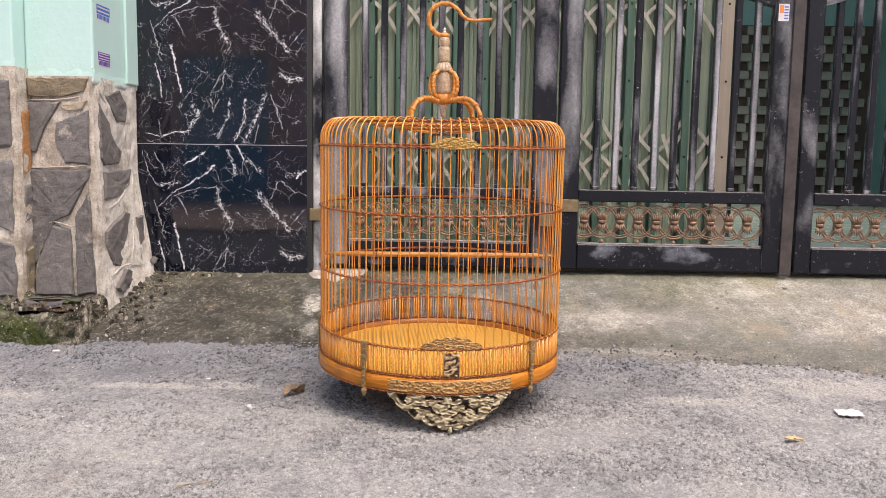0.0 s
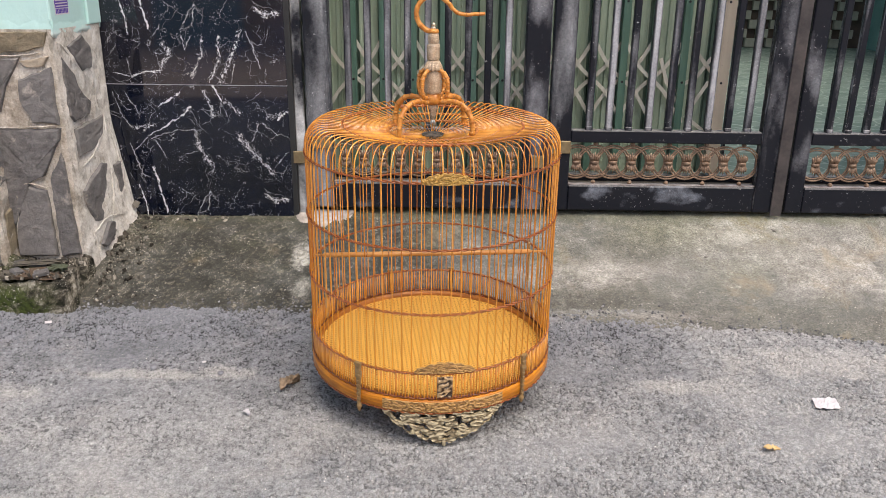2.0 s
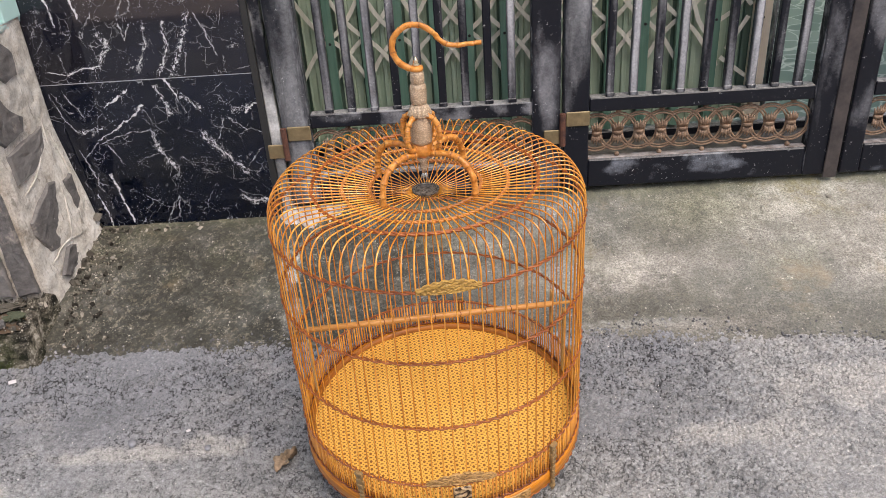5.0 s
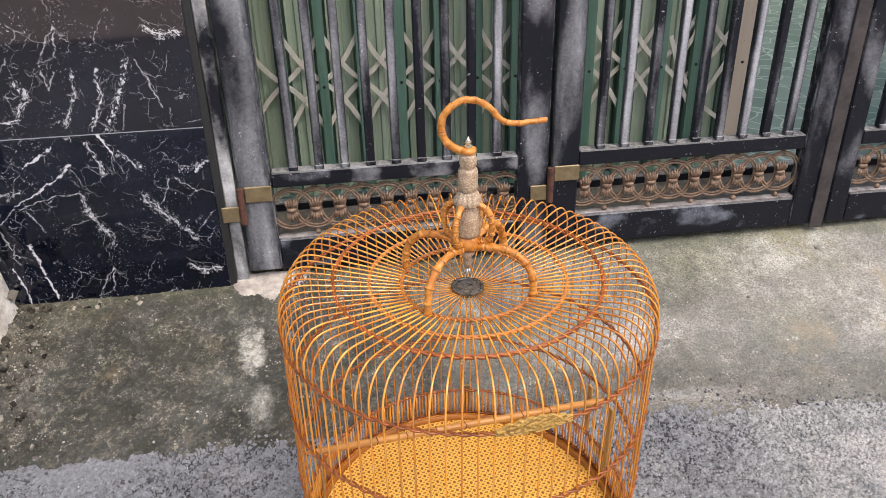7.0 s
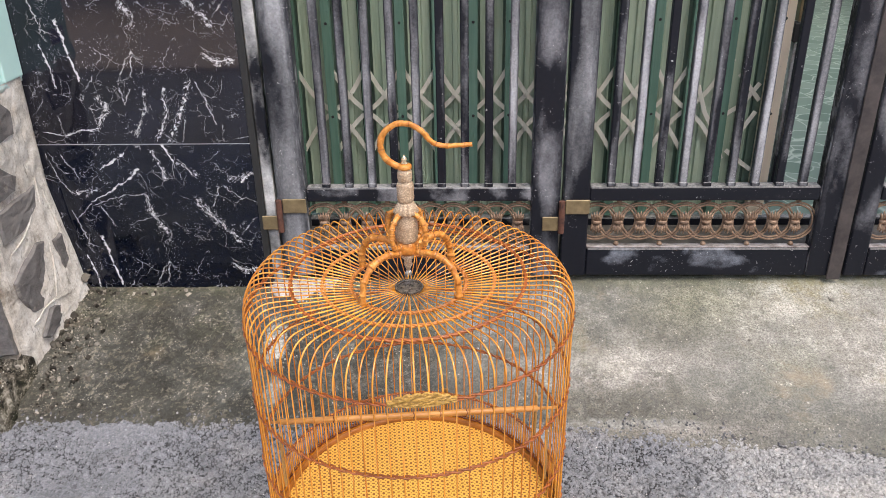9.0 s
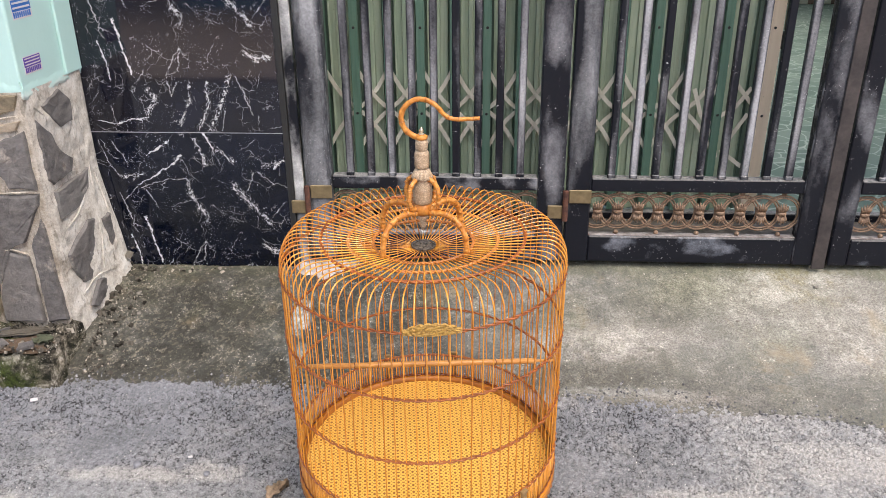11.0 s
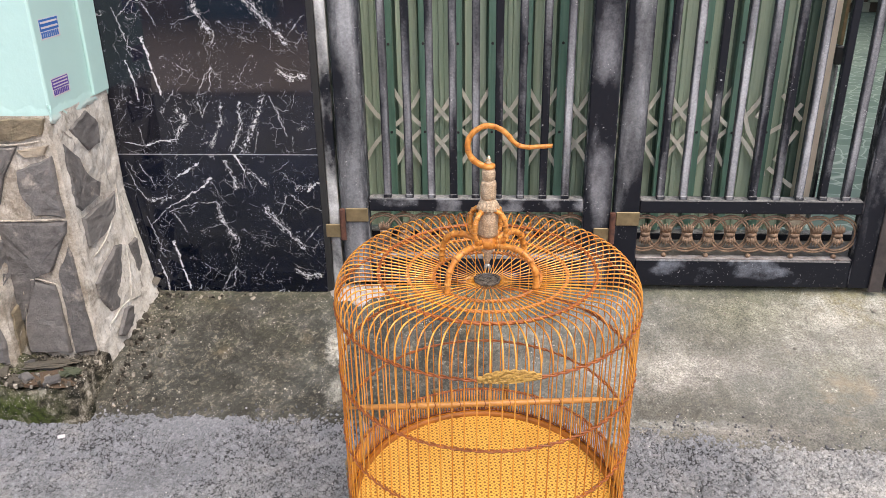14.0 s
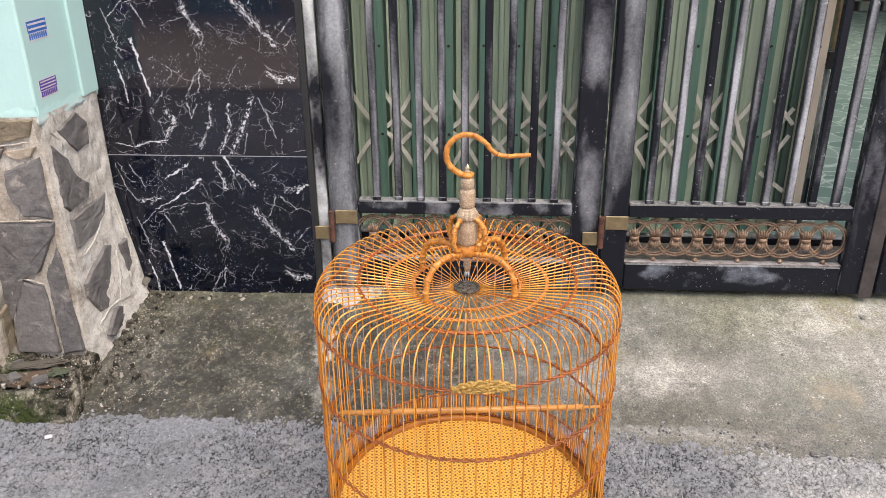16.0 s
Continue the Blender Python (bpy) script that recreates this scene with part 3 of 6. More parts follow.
SHARD_VEINS = [
    (0.019, (0.437, 0.43), (0.485, 0.369)), (0.012, (0.485, 0.369), (0.536, 0.314)), (0.014, (0.292, 0.448), (0.299, 0.394), (0.336, 0.333)),
    (0.012, (0.329, 0.578), (0.355, 0.501)), (0.012, (0.461, 0.168), (0.43, 0.095), (0.386, 0.009)), (0.008, (0.335, 0.153), (0.334, 0.099), (0.293, 0.023)),
    (0.016, (0.215, 0.126), (0.228, 0.101), (0.201, 0.059)), (0.012, (0.393, 0.547), (0.442, 0.512)), (0.012, (0.529, 0.496), (0.6, 0.516)),
    (0.012, (0.509, 0.24), (0.54, 0.218), (0.582, 0.222)), (0.009, (0.085, 0.46), (0.153, 0.467)), (0.009, (0.39, 0.154), (0.387, 0.078), (0.351, 0.013)),
]
THIN_VEINS = [
    (0.0028, (0.381, 0.55), (0.398, 0.5)), (0.0028, (0.144, 0.428), (0.185, 0.437), (0.231, 0.454), (0.289, 0.454)), (0.0028, (0.134, 0.428), (0.09, 0.389)),
    (0.0028, (0.157, 0.417), (0.185, 0.359)), (0.0026, (0.033, 0.572), (0.059, 0.495), (0.085, 0.46)), (0.0024, (0.076, 0.573), (0.112, 0.505)),
    (0.0028, (0.071, 0.408), (0.099, 0.32)), (0.0024, (0.51, 0.481), (0.559, 0.438)), (0.0024, (0.499, 0.477), (0.472, 0.418)), (0.0028, (0.543, 0.333), (0.59, 0.383)),
    (0.0028, (0.319, 0.249), (0.276, 0.174), (0.309, 0.181), (0.322, 0.245)), (0.0028, (0.272, 0.152), (0.28, 0.109), (0.299, 0.149)),
    (0.003, (0.475, 0.168), (0.5, 0.108), (0.518, 0.054)), (0.0026, (0.434, 0.067), (0.419, 0.007)), (0.0024, (0.094, 0.082), (0.1, 0.033)),
]

ASPHALT, CONCRETE, MOSSY, MORTAR = asphalt(), concrete(), mossy(), mortar()
SLATE = slate("grey slate", (0.065, 0.06, 0.058), (0.22, 0.204, 0.197))
CEMENT = plain("smoothed pale cement", (0.36, 0.315, 0.275), 0.88, var=0.4, scale=45.0)
BROWN_STONE = slate("brown stone", (0.1, 0.085, 0.06), (0.3, 0.24, 0.16))
BUFF_STONE = slate("buff stone", (0.28, 0.22, 0.15), (0.5, 0.42, 0.33))
RUST_STONE = slate("rust orange stone", (0.16, 0.075, 0.03), (0.5, 0.25, 0.1))
CYAN, MARBLE = paint_cyan(), black_marble()
GROUT = plain("pale tile joint", (0.42, 0.42, 0.43), 0.8)
STEEL = steel("worn black gate paint", worn=(0.42, 0.42, 0.44), amount=0.56, stretch=0.2, size=10.0)
STEEL_STILE = steel("rubbed grey stile paint", worn=(0.4, 0.405, 0.42), amount=1.05, stretch=0.2, size=11.0, face=0.044)
STEEL_WORN = steel("half rubbed stile paint", worn=(0.36, 0.36, 0.38), amount=0.8, stretch=0.3, size=9.0, face=0.038, span=(0.55, 1.05))
STEEL_BLACK = steel("black stile paint", worn=(0.3, 0.3, 0.32), amount=0.3, stretch=0.4, size=9.0, face=0.042)
STEEL_BAR = steel("rubbed black bar paint", worn=(0.43, 0.43, 0.45), amount=0.8, stretch=0.14, size=15.0, face=0.0125)
STEEL_BAR_DARK = steel("black bar paint with rubbed edges", worn=(0.4, 0.4, 0.42), amount=0.35, stretch=0.14, size=15.0, face=0.0112)
STEEL_DARK = steel("dark gate paint", amount=0.3, stretch=1.4, size=9.0)
STEEL_RAIL = steel("scuffed gate paint", worn=(0.42, 0.45, 0.52), amount=0.42, stretch=1.6, size=6.0)
STEEL_PALE = steel("rubbed pale gate paint", worn=(0.78, 0.78, 0.77), amount=1.05, stretch=0.5, size=12.0)
RUST = rusty("rusty steel", (0.025, 0.022, 0.023), (0.085, 0.07, 0.065), 14.0)
HINGE_RUST = rusty("rusted hinge", (0.05, 0.025, 0.02), (0.17, 0.07, 0.045), 40.0)
BRASS = rusty("tarnished yellow plate", (0.13, 0.095, 0.05), (0.27, 0.205, 0.11), 25.0, 0.5, 0.3)
IRON = rusty("rusty cast ornament", (0.1, 0.055, 0.035), (0.33, 0.225, 0.15), 60.0, 0.6, 0.2)
GREEN = enamel("green channel paint", (0.085, 0.175, 0.13), (0.16, 0.275, 0.215))
SHEET = enamel("grey green sheet metal", (0.25, 0.325, 0.235), (0.42, 0.5, 0.375), 0.5)
SHEET_DARK = enamel("deep green sheet metal", (0.06, 0.105, 0.078), (0.17, 0.24, 0.185), 0.5)
BEIGE = enamel("beige lattice paint", (0.56, 0.54, 0.46), (0.74, 0.71, 0.62), 0.5)
CREAM = enamel("cream channel paint", (0.68, 0.58, 0.45), (0.8, 0.7, 0.55), 0.5)
BLACK = plain("black screw", (0.02, 0.02, 0.02), 0.5)
CANE = bamboo("orange bamboo bar", (0.44, 0.125, 0.008), (0.87, 0.395, 0.058), 30.0, (1, 1, 0.12), 0.25, coat=0.8)
CANE_BAND = bamboo("honey bamboo hoop", (0.24, 0.055, 0.002), (0.72, 0.26, 0.014), 34.0, (0.5, 0.5, 5.0), 0.36)
CANE_INNER = bamboo("brown bamboo inner hoop", (0.12, 0.03, 0.002), (0.42, 0.14, 0.012), 34.0, (0.5, 0.5, 5.0), 0.5)
WEAVE = bamboo("red brown rattan weave", (0.1, 0.02, 0.005), (0.36, 0.1, 0.02), 90.0, (1, 1, 1))
WEAVE_GOLD = bamboo("golden brown rattan weave", (0.2, 0.055, 0.01), (0.55, 0.2, 0.04), 90.0, (1, 1, 1))
ROOT = root("knotty golden bamboo root")
HORN = beaded("carved grey brown horn", (0.36, 0.24, 0.14), (0.7, 0.54, 0.38))
OLD_CARVE = carved("aged carved wood", (0.13, 0.055, 0.014), (0.5, 0.285, 0.095), deep=0.6)
PALE_CARVE = carved("pale carved bone fretwork", (0.13, 0.095, 0.05), (0.54, 0.45, 0.29), deep=0.8)
MOSS_CARVE = carved("yellow green carved wood", (0.2, 0.11, 0.025), (0.5, 0.29, 0.062), deep=0.6)
DARK_CARVE = carved("dark lacquer carving", (0.035, 0.018, 0.01), (0.5, 0.33, 0.17), 0.25, 0.95)
PEG_WOOD = carved("brown carved peg wood", (0.07, 0.035, 0.012), (0.3, 0.185, 0.075), 0.4)
DISC = plain("dark inlaid disc", (0.085, 0.07, 0.055), 0.25, var=0.85, scale=160.0)
PERCH = bamboo("smooth bamboo perch", (0.42, 0.16, 0.03), (0.68, 0.32, 0.085), 30.0, (0.2, 1, 1))
SILVER = plain("dull silver metal", (0.5, 0.49, 0.46), 0.4, 0.9)
BRASS_SHINY = plain("pale metal finial", (0.75, 0.62, 0.42), 0.25, 0.9)
MATPRINT = printed_mat()
PAPER = plain("white paper", (0.6, 0.56, 0.57), 0.7, var=0.1)
PALE_LEAF = plain("pale green dry leaf", (0.52, 0.5, 0.4), 0.7, var=0.4, scale=50.0)
DRY = plain("dry brown leaf", (0.24, 0.17, 0.11), 0.8, var=0.6, scale=90.0)
YELLOW = plain("faded yellow leaf", (0.64, 0.43, 0.19), 0.7, var=0.2)
CRUMB = plain("asphalt crumb", (0.2, 0.2, 0.215), 0.85, var=0.5)
BROWN_SLAB = plain("rust brown slab", (0.085, 0.055, 0.034), 0.85, var=0.45, scale=25.0)
MOSS_SLAB = plain("mossy green slab", (0.06, 0.068, 0.04), 0.9, var=0.5, scale=40.0)
GRIT = plain("broken mortar grit", (0.085, 0.073, 0.056), 0.9, var=0.85, scale=45.0)
PEBBLE = plain("pale pebble", (0.2, 0.182, 0.155), 0.85, var=0.3)
PLASTER = plain("brown plaster", (0.78, 0.62, 0.52), 0.85, scale=3.0)
BLUE = plain("pale blue roller door", (0.3, 0.55, 0.64), 0.5)
TEAL = plain("teal wall paint", (0.2, 0.36, 0.33), 0.6, scale=4.0)
BROWN_BLOCK = plain("dark brown brick", (0.07, 0.045, 0.03), 0.7, var=0.4, scale=8.0)
LIGHT_BLOCK = plain("grey green brick", (0.26, 0.255, 0.2), 0.7, var=0.2, scale=8.0)
INK_BLUE = plain("blue ink", (0.03, 0.14, 0.45), 0.5, var=0.05)
INK_VIOLET = plain("violet ink", (0.09, 0.04, 0.3), 0.5, var=0.05)
INK_ORANGE = plain("orange ink", (0.7, 0.22, 0.05), 0.5, var=0.05)
SILL = plain("dirty dark concrete", (0.11, 0.098, 0.085), 0.9, var=0.5, scale=24.0)
RIM = rusty("rust stained steel edge", (0.1, 0.075, 0.065), (0.4, 0.37, 0.36), 30.0)
CRAZY = crazy_tile()


# ---- building helpers ----
def mesh_of(bm, mat, smooth=False):
    me = bpy.data.meshes.new("mesh")
    bmesh.ops.recalc_face_normals(bm, faces=bm.faces)
    bm.to_mesh(me)
    bm.free()
    me.materials.append(mat)
    if smooth:
        me.shade_smooth()
    return me


def part(name, bm, mat, parent=None, label="", smooth=False, at=None):
    """Links a bmesh, or a mesh made before, as one object, under a thing or a part."""
    me = bm if isinstance(bm, bpy.types.Mesh) else mesh_of(bm, mat, smooth)
    ob = new(name, me)
    ob.parent = parent
    if at is not None:
        ob.matrix_basis = at
    return tagged(ob, label)


def thing(name, label, category, m=None, group="", kind=""):
    ob = new(name)
    ob.empty_display_size = 0.05
    if m is not None:
        ob.matrix_basis = m
    return tagged(ob, label, category, group, kind)


def box(bm, x0, x1, y0, y1, z0, z1, bevel=0.0, seg=1):
    m = Matrix.LocRotScale(((x0 + x1) / 2, (y0 + y1) / 2, (z0 + z1) / 2), None, (abs(x1 - x0), abs(y1 - y0), abs(z1 - z0)))
    r = bmesh.ops.create_cube(bm, size=1.0, matrix=m)
    if bevel:
        edges = {e for v in r["verts"] for e in v.link_edges}
        bmesh.ops.bevel(bm, geom=list(edges), offset=bevel, segments=seg, affect="EDGES", profile=0.5)
    return bm


def boxed(*a, **k):
    return box(bmesh.new(), *a, **k)


def tube(bm, pts, radii, sides=8, cap=True, closed=False):
    """A round tube along points, with its own radius at each."""
    pts = [Vector(p) for p in pts]
    n = len(pts)
    radii = [radii] * n if isinstance(radii, (int, float)) else radii
    rings, up = [], None
    for i, p in enumerate(pts):
        a, b = (pts[(i - 1) % n], pts[(i + 1) % n]) if closed else (pts[max(i - 1, 0)], pts[min(i + 1, n - 1)])
        d = (b - a).normalized()
        if up is None:
            up = Vector((0, 0, 1)) if abs(d.z) < 0.9 else Vector((1, 0, 0))
        side = d.cross(up).normalized()
        up = side.cross(d).normalized()
        rings.append([bm.verts.new(p + radii[i] * (math.cos(t) * side + math.sin(t) * up)) for t in (2 * math.pi * k / sides for k in range(sides))])
    for i in range(n if closed else n - 1):
        a, b = rings[i], rings[(i + 1) % n]
        for k in range(sides):
            bm.faces.new((a[k], a[(k + 1) % sides], b[(k + 1) % sides], b[k]))
    if cap and not closed:
        bm.faces.new(rings[0][::-1]), bm.faces.new(rings[-1])
    return bm


def lathe(bm, profile, seg=24, wave=0.0, waves=12):
    """A turned body from (radius, z) steps; wave flutes it."""
    rings = []
    for r, z in profile:
        rings.append([bm.verts.new(((r * (1 + wave * math.cos(waves * t))) * math.cos(t), (r * (1 + wave * math.cos(waves * t))) * math.sin(t), z)) for t in (2 * math.pi * k / seg for k in range(seg))])
    for a, b in zip(rings, rings[1:]):
        for k in range(seg):
            bm.faces.new((a[k], a[(k + 1) % seg], b[(k + 1) % seg], b[k]))
    bm.faces.new(rings[0][::-1]), bm.faces.new(rings[-1])
    return bm


def smooth_path(pts, steps=6):
    """Catmull-Rom through the points."""
    p = [Vector(q) for q in pts]
    p = [2 * p[0] - p[1], *p, 2 * p[-1] - p[-2]]
    out = []
    for i in range(1, len(p) - 2):
        for k in range(steps):
            t = k / steps
            a, b, c, d = p[i - 1], p[i], p[i + 1], p[i + 2]
            out.append(0.5 * ((2 * b) + (c - a) * t + (2 * a - 5 * b + 4 * c - d) * t * t + (3 * b - a - 3 * c + d) * t ** 3))
    return [*out, p[-2]]


def sheet(name, xs, ys, height, mat, label, category, kind="structure", smooth=True):
    """A height field over a grid."""
    verts = [(x, y, height(x, y)) for y in ys for x in xs]
    w = len(xs)
    faces = [(j * w + i, j * w + i + 1, (j + 1) * w + i + 1, (j + 1) * w + i) for j in range(len(ys) - 1) for i in range(w - 1)]
    me = bpy.data.meshes.new(name)
    me.from_pydata(verts, [], faces)
    me.materials.append(mat)
    if smooth:
        me.shade_smooth()
    return tagged(new(name, me), label, category, kind=kind)


def steps(a, b, d):
    n = max(1, round((b - a) / d))
    return [a + (b - a) * i / n for i in range(n + 1)]


def fbm(x, y, z=0.0, octaves=4):
    return noise.fractal((x, y, z), 0.7, 2.1, octaves)


# ---- ground ----
def apron_z(x, y):
    z = 0.03 + (y - 2.2) * 0.335 + 0.006 * x
    return z + 0.004 * fbm(x * 3, y * 3) + 0.0025 * fbm(x * 14, y * 14, 3)


def road_edge(x):
    east = max(0.0, min(1.0, (x - 0.5) / 0.8))
    return 2.215 - 0.13 * east + 0.018 * fbm(x * 4.0, 1.3) + 0.012 * fbm(x * 17.0, 5.1) + 0.006 * fbm(x * 55.0, 2.2)


def road_z(x, y):
    t = max(0.0, min(1.0, (y - 1.9) / 0.32))
    z = 0.034 * t * t + 0.004 * fbm(x * 1.6, y * 1.6, 7) + 0.0016 * fbm(x * 11, y * 11, 2)
    over = y - road_edge(x)
    if over > -0.01:
        z -= 0.03 * min(1.0, (over + 0.01) / 0.018)
    return z


def stone_relief(xs, ys, cell):
    """Heights of packed stones about 11 mm wide over a grid, from a jittered lattice; joints lie lower."""
    rng = np.random.default_rng(5)
    gx, gy = np.meshgrid(np.array(xs), np.array(ys))
    x0, y0 = gx.min() - 3 * cell, gy.min() - 3 * cell
    nx, ny = int((gx.max() - x0) / cell) + 4, int((gy.max() - y0) / cell) + 4
    jx, jy, top = rng.random((ny, nx)) * 0.95, rng.random((ny, nx)) * 0.95, rng.random((ny, nx))
    lean_x, lean_y = rng.normal(0, 0.16, (ny, nx)), rng.normal(0, 0.16, (ny, nx))
    lean = np.zeros(gx.shape)
    wide, grow = np.exp(rng.normal(0, 0.18, (ny, nx))), rng.random((ny, nx)) ** 2 * 0.45
    skew = rng.normal(0, 0.2, (ny, nx))
    coarse = rng.normal(0, 1, (2, ny * 2 + 4, nx * 2 + 4))
    bx, by = ((gx - x0) / cell * 2), ((gy - y0) / cell * 2)
    ux, uy, fx, fy = bx.astype(int), by.astype(int), bx % 1, by % 1
    wob = [(c[uy, ux] * (1 - fx) + c[uy, ux + 1] * fx) * (1 - fy) + (c[uy + 1, ux] * (1 - fx) + c[uy + 1, ux + 1] * fx) * fy for c in coarse]
    gx, gy = gx + 0.1 * cell * wob[0], gy + 0.1 * cell * wob[1]
    ix, iy = ((gx - x0) / cell).astype(int), ((gy - y0) / cell).astype(int)
    f1, f2, hi = np.full(gx.shape, 9.0), np.full(gx.shape, 9.0), np.zeros(gx.shape)
    for dy in (-1, 0, 1):
        for dx in (-1, 0, 1):
            cx, cy = np.clip(ix + dx, 0, nx - 1), np.clip(iy + dy, 0, ny - 1)
            ox, oy = (gx - x0) / cell - cx - jx[cy, cx], (gy - y0) / cell - cy - jy[cy, cx]
            w = wide[cy, cx]
            d = np.hypot((ox + skew[cy, cx] * oy) * w, oy / w) - grow[cy, cx]
            near = d < f1
            lean = np.where(near, lean_x[cy, cx] * ox + lean_y[cy, cx] * oy, lean)
            f2 = np.where(near, f1, np.minimum(f2, d))
            hi = np.where(near, top[cy, cx], hi)
            f1 = np.where(near, d, f1)
    body = np.clip((f2 - f1) / 0.24, 0, 1)
    deep = 1.4 * np.clip((0.3 - (f2 - f1)) / 0.2, 0, 1) * (0.35 + 0.65 * (hi < 0.55)) + 0.3 * (hi < 0.03)
    rise = body * (2 - body) * (0.0036 + 0.0012 * (hi > 0.35)) + 0.0016 * hi + 0.55 * cell * lean * body - 0.006 + rng.normal(0, 0.00022, gx.shape)
    return rise, np.clip(deep, 0, 1), hi


def relief_sheet(name, xs, ys, height, mat, label, category, cell, amount, x_end, y_start, smooth=True):
    """A height field roughened by packed stones; their joints carry a darkening value."""
    relief, joint_dark, tone = stone_relief(xs, ys, cell)
    w = len(xs)
    verts = np.empty((len(ys), w, 3))
    verts[:, :, 0], verts[:, :, 1] = np.meshgrid(np.array(xs), np.array(ys))
    some = sorted({*range(0, w, 3), w - 1})
    for j, y in enumerate(ys):
        verts[j, :, 2] = np.interp(xs, [xs[i] for i in some], [height(xs[i], y) for i in some])
    fill = np.clip(0.85 + 0.9 * np.array([[noise.noise((x * 3.1, y * 6.0, 4.0)) for x in xs[::8]] for y in ys]).repeat(8, axis=1)[:, :w], 0.35, 1.0)
    verts[:, :, 2] += amount * relief * fill * (np.abs(verts[:, :, 0]) < x_end) * (verts[:, :, 1] > y_start)
    k = np.arange(len(ys) * w).reshape(len(ys), w)
    quads = np.stack([k[:-1, :-1], k[:-1, 1:], k[1:, 1:], k[1:, :-1]], axis=-1).reshape(-1, 4)
    me = bpy.data.meshes.new(name)
    me.vertices.add(verts.size // 3)
    me.vertices.foreach_set("co", verts.ravel())
    me.loops.add(quads.size)
    me.loops.foreach_set("vertex_index", quads.ravel().astype(np.int32))
    me.polygons.add(len(quads))
    me.polygons.foreach_set("loop_start", np.arange(0, quads.size, 4, dtype=np.int32))
    me.update(calc_edges=True)
    attr = me.attributes.new("joint_dark", "FLOAT", "POINT")
    attr.data.foreach_set("value", (joint_dark * fill * (verts[:, :, 1] > y_start) * (np.abs(verts[:, :, 0]) < x_end)).ravel().astype(np.float32))
    attr = me.attributes.new("stone", "FLOAT", "POINT")
    attr.data.foreach_set("value", tone.ravel().astype(np.float32))
    me.materials.append(mat)
    if smooth:
        me.shade_smooth()
    return tagged(new(name, me), label, category, kind="structure")


far = [60.0, 20.0, 8.0, 4.0, 2.4]
road_x = [-v for v in far] + steps(-1.55, 1.55, 0.0021) + far[::-1]
road_y = [-5.2, -1.0, 0.0, 0.6, 0.9] + steps(0.98, 2.27, 0.0021)
relief_sheet("road", road_x, road_y, road_z, ASPHALT, "coarse grey asphalt lane with dusty patches", "road", 0.0088, 1.5, 1.6, 0.97, smooth=False)
apron_x = [-3.5, -2.2] + steps(-1.5, 1.7, 0.005) + [2.2, 3.0, 6.0]
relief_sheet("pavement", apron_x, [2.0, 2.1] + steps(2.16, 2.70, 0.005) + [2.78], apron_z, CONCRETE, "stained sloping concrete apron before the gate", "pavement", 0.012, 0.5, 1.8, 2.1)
sheet("ground", [-600.0, -60.0, 60.0, 600.0], [-600.0, -60.0, 60.0, 600.0], lambda x, y: -0.06, ASPHALT, "plain ground under the lane", "ground")


def crumb_mat(name, dark, light):
    """Crumbs of many tones, one to each."""
    a = Mat(name, 0.92, spec=0.2)
    n = a.noise(a.coords(), 90.0, 5.0, 0.7)
    tone = a.node("NewGeometry").outputs["Random Per Island"]
    return a.base(a.ramp(a.math("ADD", a.math("MULTIPLY", tone, 0.8), a.math("MULTIPLY", n, 0.4)), (0.3, dark), (0.78, tuple(0.75 * p + 0.25 * q for p, q in zip(dark, light))), (1.0, light))).bump(n, 0.001, 0.6).m


def crumbs(name, mat, label, spots):
    """Small broken stones joined into one heap."""
    bm = bmesh.new()
    for x, y, z, r in spots:
        m = Matrix.LocRotScale((x, y, z + 0.2 * r), Euler([random.uniform(0, 6) for _ in range(3)]), (r, r * random.uniform(0.6, 1), r * random.uniform(0.4, 0.8)))
        chip = [(sx * random.uniform(0.5, 1.1), sy * random.uniform(0.5, 1.1), sz * random.uniform(0.5, 1.1)) for sx, sy, sz in ((-1, -1, -1), (1, -1, -1), (1, 1, -1), (-1, 1, -1), (-1, -1, 1), (1, -1, 1), (1, 1, 1), (-1, 1, 1))]
        vs = [bm.verts.new(m @ Vector(c)) for c in chip]
        for f in ((0, 3, 2, 1), (4, 5, 6, 7), (0, 1, 5, 4), (1, 2, 6, 5), (2, 3, 7, 6), (3, 0, 4, 7)):
            bm.faces.new([vs[i] for i in f])
    return tagged(part(name, bm, mat), label, "gravel", kind="stuff")


edge_spots = []
for i in range(600):
    x = random.uniform(-1.5, 1.6)
    y = road_edge(x) + random.gauss(-0.005, 0.016)
    edge_spots.append((x, y, max(road_z(x, y), apron_z(x, y)), random.uniform(0.0014, 0.0042)))
crumbs("asphalt_crumbs", crumb_mat("asphalt crumb mix", (0.09, 0.09, 0.095), (0.36, 0.35, 0.355)), "loose asphalt crumbs along the ragged road edge", edge_spots)
pale_spots = []
for i in range(260):
    x, y = random.uniform(-1.1, 1.5), random.uniform(2.24, 2.62)
    if random.random() < 0.5:
        x, y = random.gauss(-1.02, 0.05), random.uniform(2.3, 2.62)
    pale_spots.append((x, y, apron_z(x, y), random.uniform(0.001, 0.0035)))
crumbs("apron_grit", PEBBLE, "pale grit scattered over the concrete apron", pale_spots)

